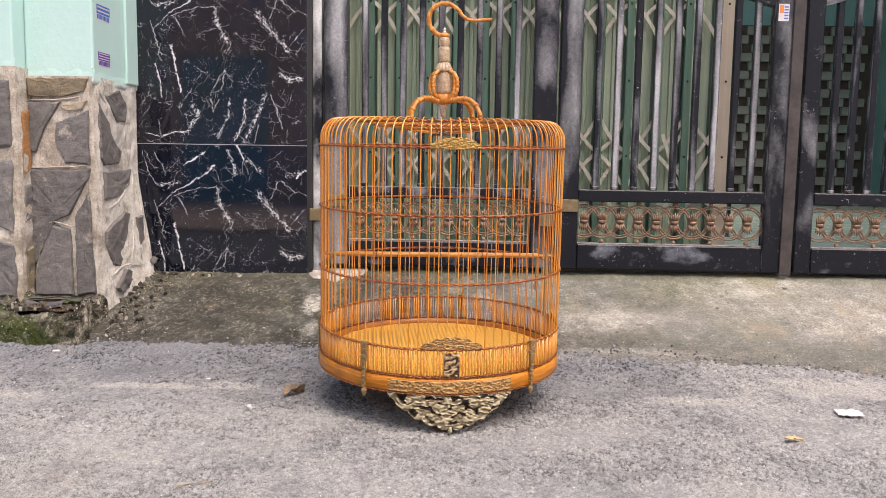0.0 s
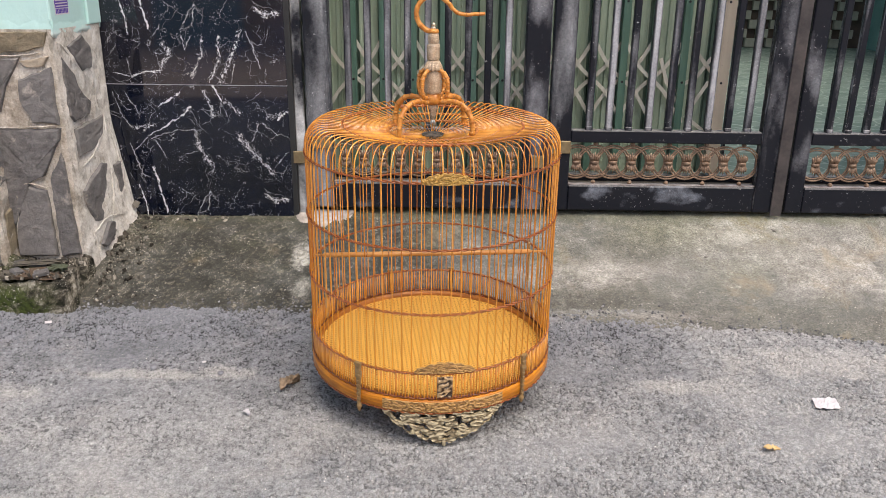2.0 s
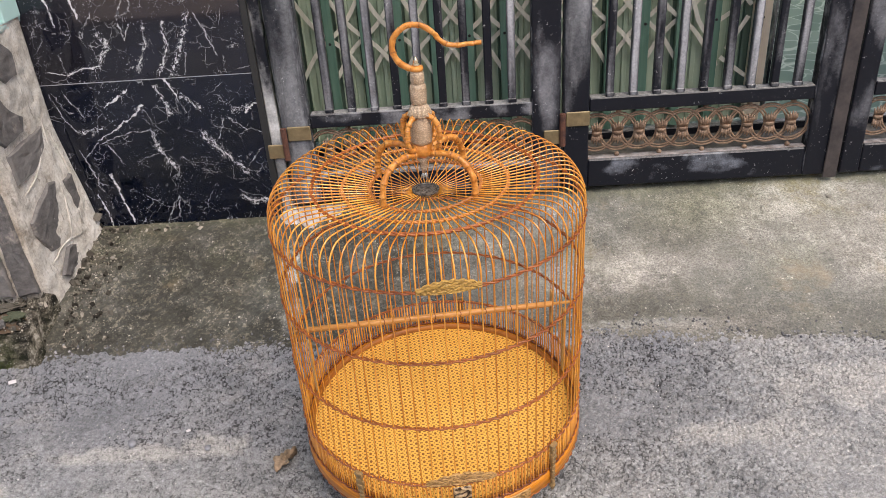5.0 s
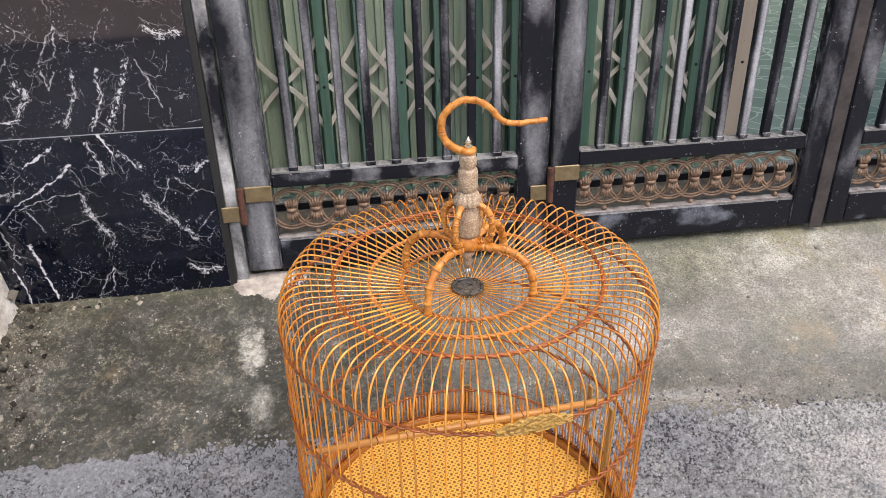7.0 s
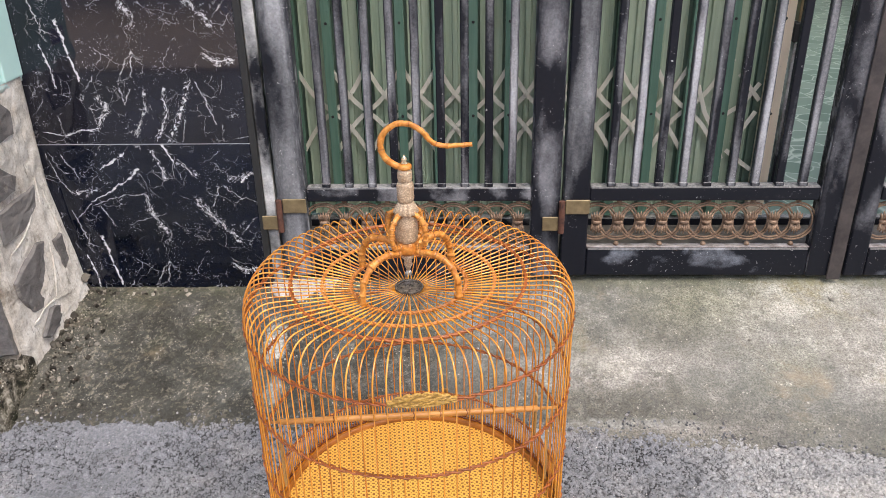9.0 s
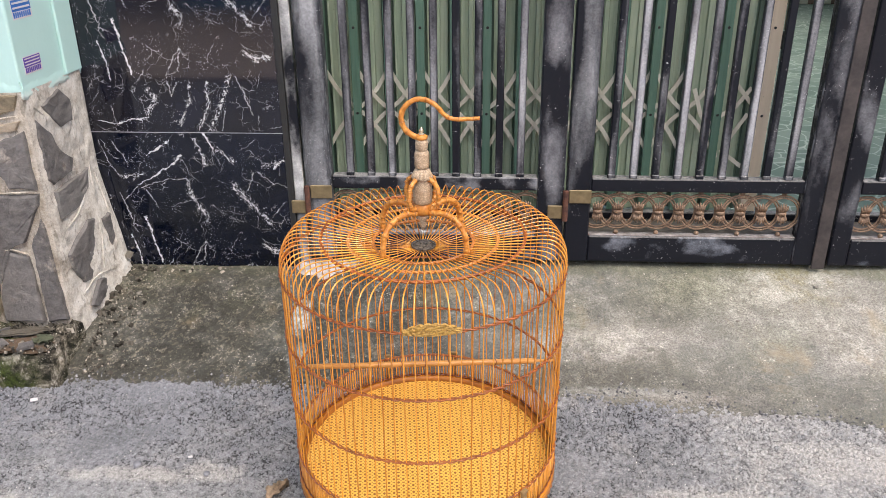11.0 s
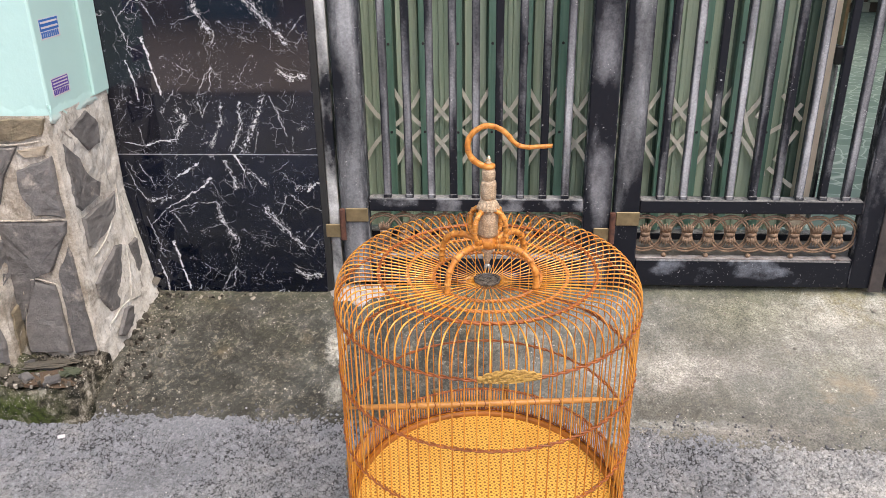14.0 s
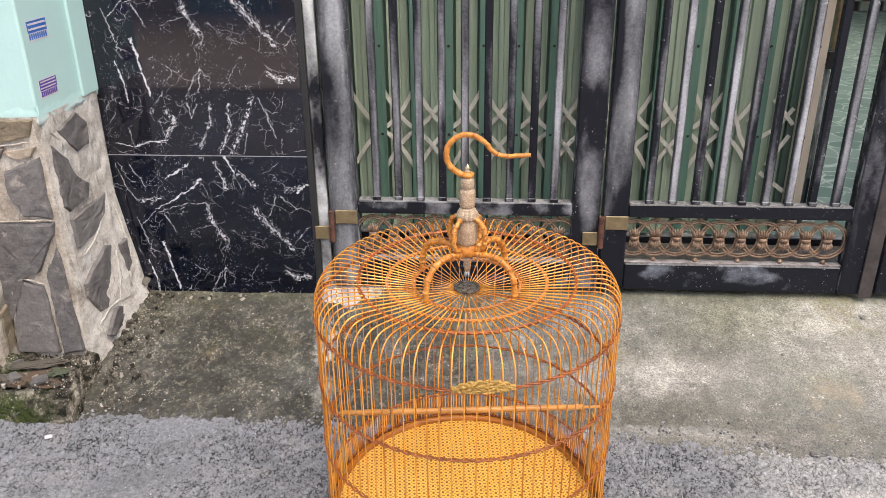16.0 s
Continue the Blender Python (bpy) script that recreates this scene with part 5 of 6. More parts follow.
def gate_leaf(label, x0, x1, stile0, stile1, bars, vases, low_side, first, last, bar=BAR):
    """Frame, upright bars and a cast ornament band; the top rail sweeps down on low_side."""
    ob = thing("gate_leaf", label, "gate", pose(x0, GY, 0), group="leaves of the steel gate")
    w = x1 - x0
    for x, half, paint in ((stile0 / 2, stile0 / 2, first), (w - stile1 / 2, stile1 / 2, last)):
        part("stile", boxed(-half, half, 0.0, 0.042, Z_BOT, 2.0, bevel=0.004), paint, ob, at=pose(x, 0, 0))
    a, b = stile0 + 0.0008, w - stile1 - 0.0008
    part("bottom_rail", boxed(a, b, 0.002, 0.040, Z_BOT, Z_RAIL, bevel=0.004), STEEL_RAIL, ob)
    part("middle_rail", boxed(a, b, 0.002, 0.040, Z_PAN + 0.006, Z_MID, bevel=0.003), STEEL_DARK, ob)
    part("rim_strip", boxed(a, b, 0.006, 0.03, Z_RAIL, Z_RAIL + 0.004, bevel=0.001), RIM, ob)
    for x in bars:
        upright = part("bar", bar, STEEL_BAR, ob, at=pose(x - x0, 0.008, Z_MID))
        part("weld_bead", WELD, STEEL_BAR, upright, at=pose(0, -0.001, 0))
    if low_side:
        bm = bmesh.new()
        pts = []
        for k in range(17):
            t = k / 16
            x = (b - (b - a) * t) if low_side > 0 else (a + (b - a) * t)
            pts.append((x, 0.021, 1.085 + 0.30 * (b - a) * t + 0.65 * t ** 3))
        for (xa, y, za), (xb, _, zb) in zip(pts, pts[1:]):
            vs = [bm.verts.new(p) for p in ((xa, 0.003, za), (xb, 0.003, zb), (xb, 0.003, zb + 0.036), (xa, 0.003, za + 0.036), (xa, 0.039, za), (xb, 0.039, zb), (xb, 0.039, zb + 0.036), (xa, 0.039, za + 0.036))]
            for f in ((0, 1, 2, 3), (7, 6, 5, 4), (0, 4, 5, 1), (3, 2, 6, 7)):
                bm.faces.new([vs[i] for i in f])
        bmesh.ops.remove_doubles(bm, verts=bm.verts, dist=0.0005)
        part("top_rail", bm, STEEL_DARK, ob)
    zc = (Z_RAIL + Z_PAN) / 2 + 0.008
    for k, x in enumerate(vases):
        part("ring", RINGS, IRON, ob, at=pose(x - x0, 0.018, zc))
        part("lotus_casting", VASE, IRON, ob, at=pose(x - x0, 0.014, zc))
        if k % 2:
            part("knob", KNOB, IRON, ob, at=pose(x - x0, 0.018, Z_RAIL + 0.009))
            part("knob", KNOB, IRON, ob, at=pose(x - x0, 0.018, Z_PAN + 0.001))
    return ob


bars_1 = [-0.322 + 0.0638 * k for k in range(9)]
bars_2 = [0.458 + 0.0643 * k for k in range(9)]
bars_3 = [1.236 + 0.0605 * k for k in range(9)]
gate_leaf("worn black steel gate leaf with cast lotus band", -0.461, 0.321, 0.082, 0.079, bars_1, [-0.338 + 0.0607 * k for k in range(10)], 0, STEEL_STILE, STEEL_BLACK)
gate_leaf("worn black steel gate leaf with paper label", 0.329, 1.092, 0.072, 0.071, bars_2, [0.425 + 0.0607 * k for k in range(10)], 1, STEEL_STILE, STEEL_WORN)
gate_leaf("worn black steel gate leaf beside a rusty strip", 1.126, 1.84, 0.056, 0.07, bars_3, [1.212 + 0.0607 * k for k in range(10)], -1, STEEL_BLACK, STEEL_STILE, BAR_DARK)
strip = thing("cover_strip", "rust-stained flat steel strip covering the gate joint", "steel strip")
part("flat_bar", boxed(1.078, 1.117, GY - 0.007, GY - 0.001, 0.2, 2.0, bevel=0.002), RUST, strip)

jamb = thing("gate_jamb", "rubbed steel jamb post beside the marble", "post")
part("post", boxed(-0.4985, -0.468, GY + 0.004, GY + 0.06, 0.165, 2.2, bevel=0.003), STEEL_PALE, jamb)
part("edge_strip", boxed(-0.5165, -0.499, GY - 0.004, GY + 0.03, 0.168, 2.2, bevel=0.001), BLACK, jamb)
jamb_r = thing("gate_jamb", "black steel jamb post at the far leaf", "post")
part("post", boxed(1.845, 1.91, GY, GY + 0.06, 0.17, 2.2, bevel=0.003), STEEL, jamb_r)


def hinge(x, z, label):
    """Two tarnished plates and a rusted knuckle."""
    ob = thing("hinge", label, "hinge", pose(x, GY, z))
    part("plate", boxed(0.010, 0.076, -0.007, -0.001, 0.005, 0.047, bevel=0.002), BRASS, ob)
    part("plate", boxed(-0.052, -0.008, -0.007, -0.001, -0.045, -0.003, bevel=0.002), BRASS, ob)
    bm = bmesh.new()
    tube(bm, [(0, -0.008, -0.05), (0, -0.008, 0.045)], 0.0085, 12)
    part("knuckle", bm, HINGE_RUST, ob, smooth=False)


hinge(-0.456, 0.402, "tarnished yellow hinge plates on the gate jamb")
hinge(0.326, 0.397, "tarnished yellow hinge plates between two gate leaves")
lab = thing("paper_label", "small printed paper label on the gate stile", "sticker")
part("paper", boxed(1.03, 1.064, GY - 0.0006, GY - 0.0001, 1.036, 1.091), PAPER, lab)
part("print_bar", boxed(1.033, 1.046, GY - 0.001, GY - 0.0006, 1.062, 1.087), INK_ORANGE, lab)
for k in range(5):
    part("print_bar", boxed(1.048, 1.061, GY - 0.001, GY - 0.0006, 1.043 + 0.009 * k, 1.047 + 0.009 * k), INK_BLUE, lab)

# ---- folding shutter behind the gate ----
SY = 2.945
shutter = thing("folding_shutter", "green folding steel shutter with beige scissor lattice", "shutter")
PITCH = 0.1057
chan_x = [-0.4455 + PITCH * k for k in range(13)] + [0.9595]
CHAN = mesh_of(box(box(boxed(-0.0125, 0.0125, 0.0, 0.002, 0.272, 2.2), -0.0125, -0.0105, 0.002, 0.022, 0.272, 2.2), 0.0105, 0.0125, 0.002, 0.022, 0.272, 2.2), GREEN)
CHAN_C = mesh_of(box(box(boxed(-0.024, 0.024, 0.0, 0.002, 0.272, 2.2), -0.024, -0.022, 0.002, 0.03, 0.272, 2.2), 0.022, 0.024, 0.002, 0.03, 0.272, 2.2), CREAM)
SCREW = mesh_of(lathe(bmesh.new(), [(0.004, 0.0), (0.0045, 0.001), (0.003, 0.0025)], 8), BLACK)


def leaf_sheet(w, mat):
    """A pressed strip with a raised rib down the middle."""
    bm = bmesh.new()
    prof = [(-0.5, 0.0), (-0.42, 0.004), (-0.14, 0.004), (-0.1, -0.004), (0.1, -0.004), (0.14, 0.004), (0.42, 0.004), (0.5, 0.0)]
    a = [[bm.verts.new((u * w, y + t, z)) for u, y in prof] for z, t in ((0.264, 0), (2.2, 0), (0.264, 0.0012), (2.2, 0.0012))]
    for k in range(len(prof) - 1):
        bm.faces.new((a[0][k], a[0][k + 1], a[1][k + 1], a[1][k]))
        bm.faces.new((a[3][k], a[3][k + 1], a[2][k + 1], a[2][k]))
    return mesh_of(bm, mat)


LEAF_A, LEAF_B = leaf_sheet(PITCH * 0.62, SHEET), leaf_sheet(PITCH * 0.5, SHEET_DARK)
for k, x in enumerate(chan_x):
    last = k == len(chan_x) - 1
    chan = part("channel", CHAN_C if last else CHAN, GREEN, shutter, "cream edge channel" if last else "", at=pose(x, SY - 0.006 * (k % 2), 0))
    for z in (0.597, 0.871, 1.147, 1.42):
        part("screw", SCREW, BLACK, chan, at=pose(0, 0, z, 90, 0, 0))
    if not last:
        part("sheet_strip", LEAF_A, SHEET, shutter, at=pose(x + PITCH * 0.5, SY + 0.032, 0))
        part("sheet_strip", LEAF_B, SHEET_DARK, shutter, at=pose(x + PITCH * 0.02, SY + 0.045, 0))
part("sheet_strip", LEAF_B, SHEET_DARK, shutter, at=pose(0.925, SY + 0.045, 0))


def arm_mesh(s):
    """One flat lattice arm over two pitches, slightly bowed towards its ends."""
    bm = bmesh.new()
    prev = None
    for k in range(13):
        t = -1 + k / 6
        x, z = t * PITCH, -s * 0.142 * (0.553 * t + 0.447 * t * abs(t) ** 1.5)
        d = Vector((PITCH, 0, -s * 0.142 * (0.553 + 1.12 * abs(t) ** 1.5))).normalized()
        nrm = Vector((-d.z, 0, d.x)) * (0.0064 * (1.0 if abs(t) < 0.95 else 0.6))
        c = Vector((x, 0, z))
        cur = [bm.verts.new(c + nrm), bm.verts.new(c - nrm), bm.verts.new(c - nrm + Vector((0, 0.0025, 0))), bm.verts.new(c + nrm + Vector((0, 0.0025, 0)))]
        if prev:
            for i in range(4):
                bm.faces.new((prev[i], prev[(i + 1) % 4], cur[(i + 1) % 4], cur[i]))
        prev = cur
    return mesh_of(bm, BEIGE)


ARM_A, ARM_B = arm_mesh(1), arm_mesh(-1)
for zc in (0.607, 1.154):
    for x in chan_x[1:-2] if zc < 1 else chan_x[1:-1]:
        part("lattice_arm", ARM_A, BEIGE, shutter, at=pose(x, SY + 0.008, zc))
        part("lattice_arm", ARM_B, BEIGE, shutter, at=pose(x, SY + 0.014, zc))


def loose_arm(deep, *pts):
    """A lattice arm bent out of line."""
    bm, prev = bmesh.new(), None
    for k, (x, z) in enumerate(pts):
        (xa, za), (xb, zb) = pts[max(k - 1, 0)], pts[min(k + 1, len(pts) - 1)]
        d = Vector((xb - xa, 0, zb - za)).normalized()
        nrm, c = Vector((-d.z, 0, d.x)) * 0.0064, Vector((x, 0, z))
        cur = [bm.verts.new(c + nrm), bm.verts.new(c - nrm), bm.verts.new(c - nrm + Vector((0, 0.0025, 0))), bm.verts.new(c + nrm + Vector((0, 0.0025, 0)))]
        if prev:
            for i in range(4):
                bm.faces.new((prev[i], prev[(i + 1) % 4], cur[(i + 1) % 4], cur[i]))
        prev = cur
    part("lattice_arm", bm, BEIGE, shutter, "bent lattice arm", at=pose(0, SY + deep, 0))


loose_arm(0.011, (0.744, 0.679), (0.772, 0.597), (0.817, 0.523), (0.838, 0.452))
loose_arm(0.008, (0.835, 0.756), (0.811, 0.677), (0.79, 0.64))
loose_arm(0.017, (0.862, 0.71), (0.879, 0.69), (0.929, 0.631))
loose_arm(0.020, (0.925, 0.682), (0.882, 0.619), (0.843, 0.593), (0.796, 0.551))
loose_arm(0.008, (0.92, 0.6), (0.9, 0.566), (0.863, 0.503))
loose_arm(0.014, (0.85, 0.478), (0.885, 0.451), (0.933, 0.415))
tagged(part("floor_track", boxed(-0.5, 1.9, SY - 0.004, SY + 0.03, 0.236, 0.262, bevel=0.003), STEEL_DARK), "steel floor rail under the folding shutter", "rail")
glass_edge = thing("shutter_latch", "narrow bright latch plate on the shutter edge", "latch")
part("plate", boxed(0.998, 1.006, SY + 0.004, SY + 0.03, 0.3, 0.80, bevel=0.001), STEEL_PALE, glass_edge)
part("plate", boxed(0.998, 1.008, SY + 0.004, SY + 0.03, 0.86, 1.2, bevel=0.001), BRASS, glass_edge)
part("lock_box", boxed(0.99, 1.014, SY + 0.002, SY + 0.034, 0.803, 0.857, bevel=0.003), BLACK, glass_edge, "black lock box")

# ---- forecourt behind the gate ----
tagged(part("floor", boxed(-1.0, 4.6, 3.021, 9.3, 0.0, 0.2), CRAZY), "green broken-tile forecourt floor", "floor", kind="structure")
tagged(part("threshold", boxed(-0.517, 2.2, 2.695, 3.02, 0.0, 0.236, bevel=0.006, seg=2), SILL), "dirty dark concrete sill behind the gate", "sill", kind="structure")
wall_back = tagged(part("wall_back", boxed(-1.0, 4.6, 9.0, 9.2, 0.185, 3.4), TEAL), "teal back wall with a dado of projecting bricks", "wall", kind="structure")
part("dado", boxed(1.2, 4.39, 8.96, 8.999, 0.201, 2.12), BROWN_BLOCK, wall_back)
BRICK = mesh_of(boxed(-0.062, 0.062, -0.05, 0.0, 0.002, 0.092, bevel=0.003), LIGHT_BLOCK)
for row in range(20):
    for k in range(10):
        part("brick", BRICK, LIGHT_BLOCK, wall_back, at=pose(2.05 + 0.225 * k + 0.112 * (row % 2) + 0.022 * ((row // 2) % 3), 8.959, 0.205 + 0.095 * row))
tagged(part("wall_east", boxed(4.4, 4.6, 2.785, 8.999, 0.201, 3.4), TEAL), "plain teal side wall of the forecourt", "wall", kind="structure")
tagged(part("wall_west", boxed(-1.2, -1.001, 2.851, 9.2, 0.0, 3.4), TEAL), "plain teal side wall of the forecourt", "wall", kind="structure")
tagged(part("wall_street", boxed(1.912, 4.6, 2.652, 2.784, 0.0, 3.2), PLASTER), "plain street wall beside the gate", "wall", kind="structure")
# unseen slab, added so that the forecourt's back wall stays dark
tagged(part("ceiling", boxed(-1.2, 4.6, 6.8, 9.2, 3.401, 3.5), PLASTER), "unseen plain slab added to darken the back of the forecourt", "ceiling", kind="structure")
opposite = tagged(part("wall_opposite", boxed(-9.0, 9.0, -5.1, -4.8, -0.1, 3.0), PLASTER), "plain brown plaster house wall across the lane", "wall", kind="structure")
tagged(part("pavement_opposite", boxed(-9.0, 9.0, -4.799, -0.85, -0.05, 0.03, bevel=0.004), PLASTER), "pale brown pavement across the lane", "pavement", kind="structure")
part("roller_door", boxed(-3.67, -2.57, -4.8, -4.77, 0.031, 1.87, bevel=0.004), BLUE, opposite, "blue roller door")

# ---- bird cage ----
CX, CY, YAW, R = -0.029, 1.832, 7.7, 0.279
cage = thing("bird_cage", "round orange bamboo bird cage standing on the asphalt", "bird cage", pose(CX, CY, 0.001, 1.9, 0, YAW))


def on_hoop(deg, r=R, z=0.0):
    """A pose on the hoop, deg from the front, its y pointing inwards."""
    t = radians(deg)
    return pose(r * math.sin(t), -r * math.cos(t), z, 0, 0, deg)


N_BARS = 88
RINGS_Z = [0.595, 0.459, 0.320, 0.185, 0.127]
bar_pts = smooth_path([(0, 0, 0.096), (0, 0, 0.3), (0, 0, 0.56), (0, 0, 0.612), (0, 0.006, 0.634), (0, 0.020, 0.650), (0, 0.040, 0.655), (0, 0.075, 0.651), (0, 0.14, 0.641), (0, 0.20, 0.631), (0, R - 0.022, 0.623)], 3)
CAGE_BAR = mesh_of(tube(bmesh.new(), bar_pts, [0.0012] * 8 + [0.0015] * (len(bar_pts) - 12) + [0.001] * 4, 6), CANE, True)
cut_pts = [q for q in bar_pts if q.z < 0.6 or q.y < R - 0.092]
CAGE_BAR_CUT = mesh_of(tube(bmesh.new(), cut_pts, [0.0012] * 8 + [0.0015] * (len(cut_pts) - 8), 6), CANE, True)
SHORT = mesh_of(tube(bmesh.new(), [(0, 0, 0.1), (0, 0, 0.187)], 0.0018, 6), CANE, True)
for k in range(N_BARS):
    part("bar", CAGE_BAR if k % 2 else CAGE_BAR_CUT, CANE, cage, at=on_hoop(360 / N_BARS * (k + 0.5)))
    for j in (1, 2):
        part("short_bar", SHORT, CANE, cage, at=on_hoop(360 / N_BARS * (k + 0.5 + j / 3)))


def woven(r, z, strand, swing, n=N_BARS // 2):
    """Two cane strands passing in turn before and behind the bars."""
    bm = bmesh.new()
    count = n * 8
    for s in (1, -1):
        pts = []
        for k in range(count):
            t = 2 * math.pi * k / count
            rr = r + s * swing * math.sin(n * t)
            pts.append((rr * math.cos(t), rr * math.sin(t), z + s * 0.0013 * math.cos(n * t)))
        tube(bm, pts, strand, 5, closed=True)
    return bm


for z in RINGS_Z:
    part("woven_hoop", woven(R, z, 0.0018, 0.0027), WEAVE, cage, smooth=True)
part("woven_hoop", woven(R + 0.001, 0.091, 0.0018, 0.0024), WEAVE, cage, smooth=True)
for r, z, s in ((0.198, 0.649, 0.0025), (0.146, 0.6405, 0.0022), (0.098, 0.634, 0.0022)):
    part("woven_top_hoop", woven(r, z, s, 0.0019, 36), WEAVE if r > 0.18 else WEAVE_GOLD, cage, smooth=True)


def hoop(r0, r1, z0, z1, seg=128):
    bm = bmesh.new()
    c = min(0.002, (r1 - r0) / 3)
    prof = [(r0, z0), (r1 - c, z0), (r1, z0 + c), (r1, z1 - c), (r1 - c, z1), (r0, z1)]
    rings = [[bm.verts.new((r * math.cos(t), r * math.sin(t), z)) for r, z in prof] for t in (2 * math.pi * k / seg for k in range(seg))]
    for i in range(seg):
        a, b = rings[i], rings[(i + 1) % seg]
        for k in range(len(prof)):
            bm.faces.new((a[k], b[k], b[(k + 1) % len(prof)], a[(k + 1) % len(prof)]))
    return bm


part("base_hoop", hoop(R - 0.006, R + 0.004, 0.0925, 0.1225), CANE_BAND, cage, "honey coloured bamboo base hoop", True)
part("inner_hoop", hoop(R - 0.012, R - 0.0065, 0.1, 0.1265), CANE_INNER, cage, smooth=True)
bm = bmesh.new()
bmesh.ops.create_circle(bm, cap_ends=True, segments=96, radius=R - 0.0125)
r = bmesh.ops.extrude_face_region(bm, geom=bm.faces[:])
bmesh.ops.translate(bm, vec=(0, 0, 0.006), verts=[v for v in r["geom"] if isinstance(v, bmesh.types.BMVert)])
part("floor_mat", bm, MATPRINT, cage, "yellow mat printed with small brown ovals", at=pose(0, 0, 0.108, 0, 0, 0))


def plate_on_hoop(half, low, high, rad, thick, relief, scale, holes=0.0, cell=0.0022, seed=0.0, long=2.2):
    """A carved plate bent round the hoop. low and high give its outline over u from -1 to 1."""
    bm = bmesh.new()
    nu = max(6, int(2 * half / cell))
    zlo, zhi = min(low(i / 40 - 1) for i in range(81)), max(high(i / 40 - 1) for i in range(81))
    nz = max(4, int((zhi - zlo) / cell))
    grid, keep, grooves = {}, {}, []
    layer = bm.verts.layers.float.new("groove")

    def spot(i, j):
        u = 2 * i / nu - 1
        lo, hi = low(u), high(u)
        s = u * half
        t = s / rad
        z = lo + (hi - lo) * j / nz
        k = scale * 0.42
        n = math.sin(7.0 * noise.noise((s * k + seed, z * k * long, seed)) + 3.0 * noise.noise((s * k * 2.2, z * k * 2.2 * long, seed + 3)))
        n = 0.6 * n + 0.7 * noise.noise((s * k * 4.0, z * k * 5.0, seed + 6))
        rim = min(j, nz - j, i, nu - i)
        rise = -relief * n if rim > 0 else -relief
        return t, z, n, rise, rim, hi - lo

    for i in range(nu + 1):
        for j in range(nz + 1):
            t, z, n, rise, rim, tall = spot(i, j)
            rr = rad + thick + rise
            # hollows get a high groove value, so their shade is painted dark
            grooves.append(max(0.0, min(1.0, 0.5 + 0.9 * n)) if rim > 0 else 0.3)
            grid[i, j] = (bm.verts.new((rr * math.sin(t), -rr * math.cos(t), z)), bm.verts.new((rad * math.sin(t), -rad * math.cos(t), z)))
            grid[i, j][0][layer] = grid[i, j][1][layer] = grooves[-1]
            pierce = noise.noise((i * cell * 46.0, z * 90.0, seed + 20)) + 0.4 * noise.noise((i * cell * 110.0, z * 180.0, seed + 30))
            keep[i, j] = not (holes and pierce > holes + 0.25 * max(0.0, 0.045 - z) / 0.02 and rim > 2 and tall > 8 * cell)
    cells = {(i, j) for i in range(nu) for j in range(nz) if keep[i, j] or keep[i + 1, j + 1]}
    for i, j in cells:
        q = [(i, j), (i + 1, j), (i + 1, j + 1), (i, j + 1)]
        bm.faces.new([grid[c][0] for c in q])
        bm.faces.new([grid[c][1] for c in q[::-1]])
        for (di, dj), (p, e) in zip(((0, -1), (1, 0), (0, 1), (-1, 0)), zip(q, q[1:] + q[:1])):
            if (i + di, j + dj) not in cells:
                bm.faces.new((grid[p][0], grid[p][1], grid[e][1], grid[e][0]))
    bmesh.ops.delete(bm, geom=[v for v in bm.verts if not v.link_faces], context="VERTS")
    return bm


def scallop(u, n, depth):
    return depth * abs(math.sin(math.pi * n * u))


skirt = mesh_of(plate_on_hoop(0.134, lambda u: 0.0905 - 0.069 * (1 - abs(u) ** 1.7) ** 0.8 - scallop(u, 4.5, 0.009) * (1 - 0.7 * abs(u)), lambda u: 0.0915, R - 0.002, 0.004, 0.0024, 92.0, 0.1, 0.0012), PALE_CARVE)
for deg, low in ((0, 0.008), (120, -0.004), (-120, -0.004)):
    sk = part("carved_skirt", skirt, PALE_CARVE, cage, "pale pierced fretwork skirt", at=pose(0, 0, 0, 0, 0, deg))
    part("foot", lathe(bmesh.new(), [(0.0025, low), (0.0042, low + 0.003), (0.0042, low + 0.007), (0.003, 0.022)], 12), PALE_CARVE, sk, smooth=True, at=pose(0, -R, 0))
part("carved_strip", plate_on_hoop(0.134, lambda u: 0.094, lambda u: 0.119, R + 0.003, 0.0025, 0.0016, 130.0, cell=0.0012, seed=4.0, long=1.7), OLD_CARVE, cage, "carved strip of aged wood")
part("cloud_plaque", plate_on_hoop(0.064, lambda u: 0.1865, lambda u: 0.191 + 0.02 * (1 - abs(u) ** 1.8) + scallop(u, 3.0, 0.004), R + 0.002, 0.003, 0.0017, 140.0, cell=0.0012, seed=9.0, long=3.2), OLD_CARVE, cage, "cloud-shaped carved plaque")
part("latch_plaque", plate_on_hoop(0.0165, lambda u: 0.130, lambda u: 0.180, R + 0.003, 0.003, 0.003, 105.0, cell=0.001, seed=2.0, long=1.2), DARK_CARVE, cage, "dark lacquered carved latch")
part("upper_plaque", plate_on_hoop(0.05, lambda u: 0.594 - 0.002 * (1 - u * u), lambda u: 0.600 + 0.014 * (1 - abs(u) ** 2.2) + scallop(u, 3.5, 0.003), R + 0.0015, 0.004, 0.0014, 190.0, cell=0.0014, seed=6.0), MOSS_CARVE, cage, "yellow green carved plaque")


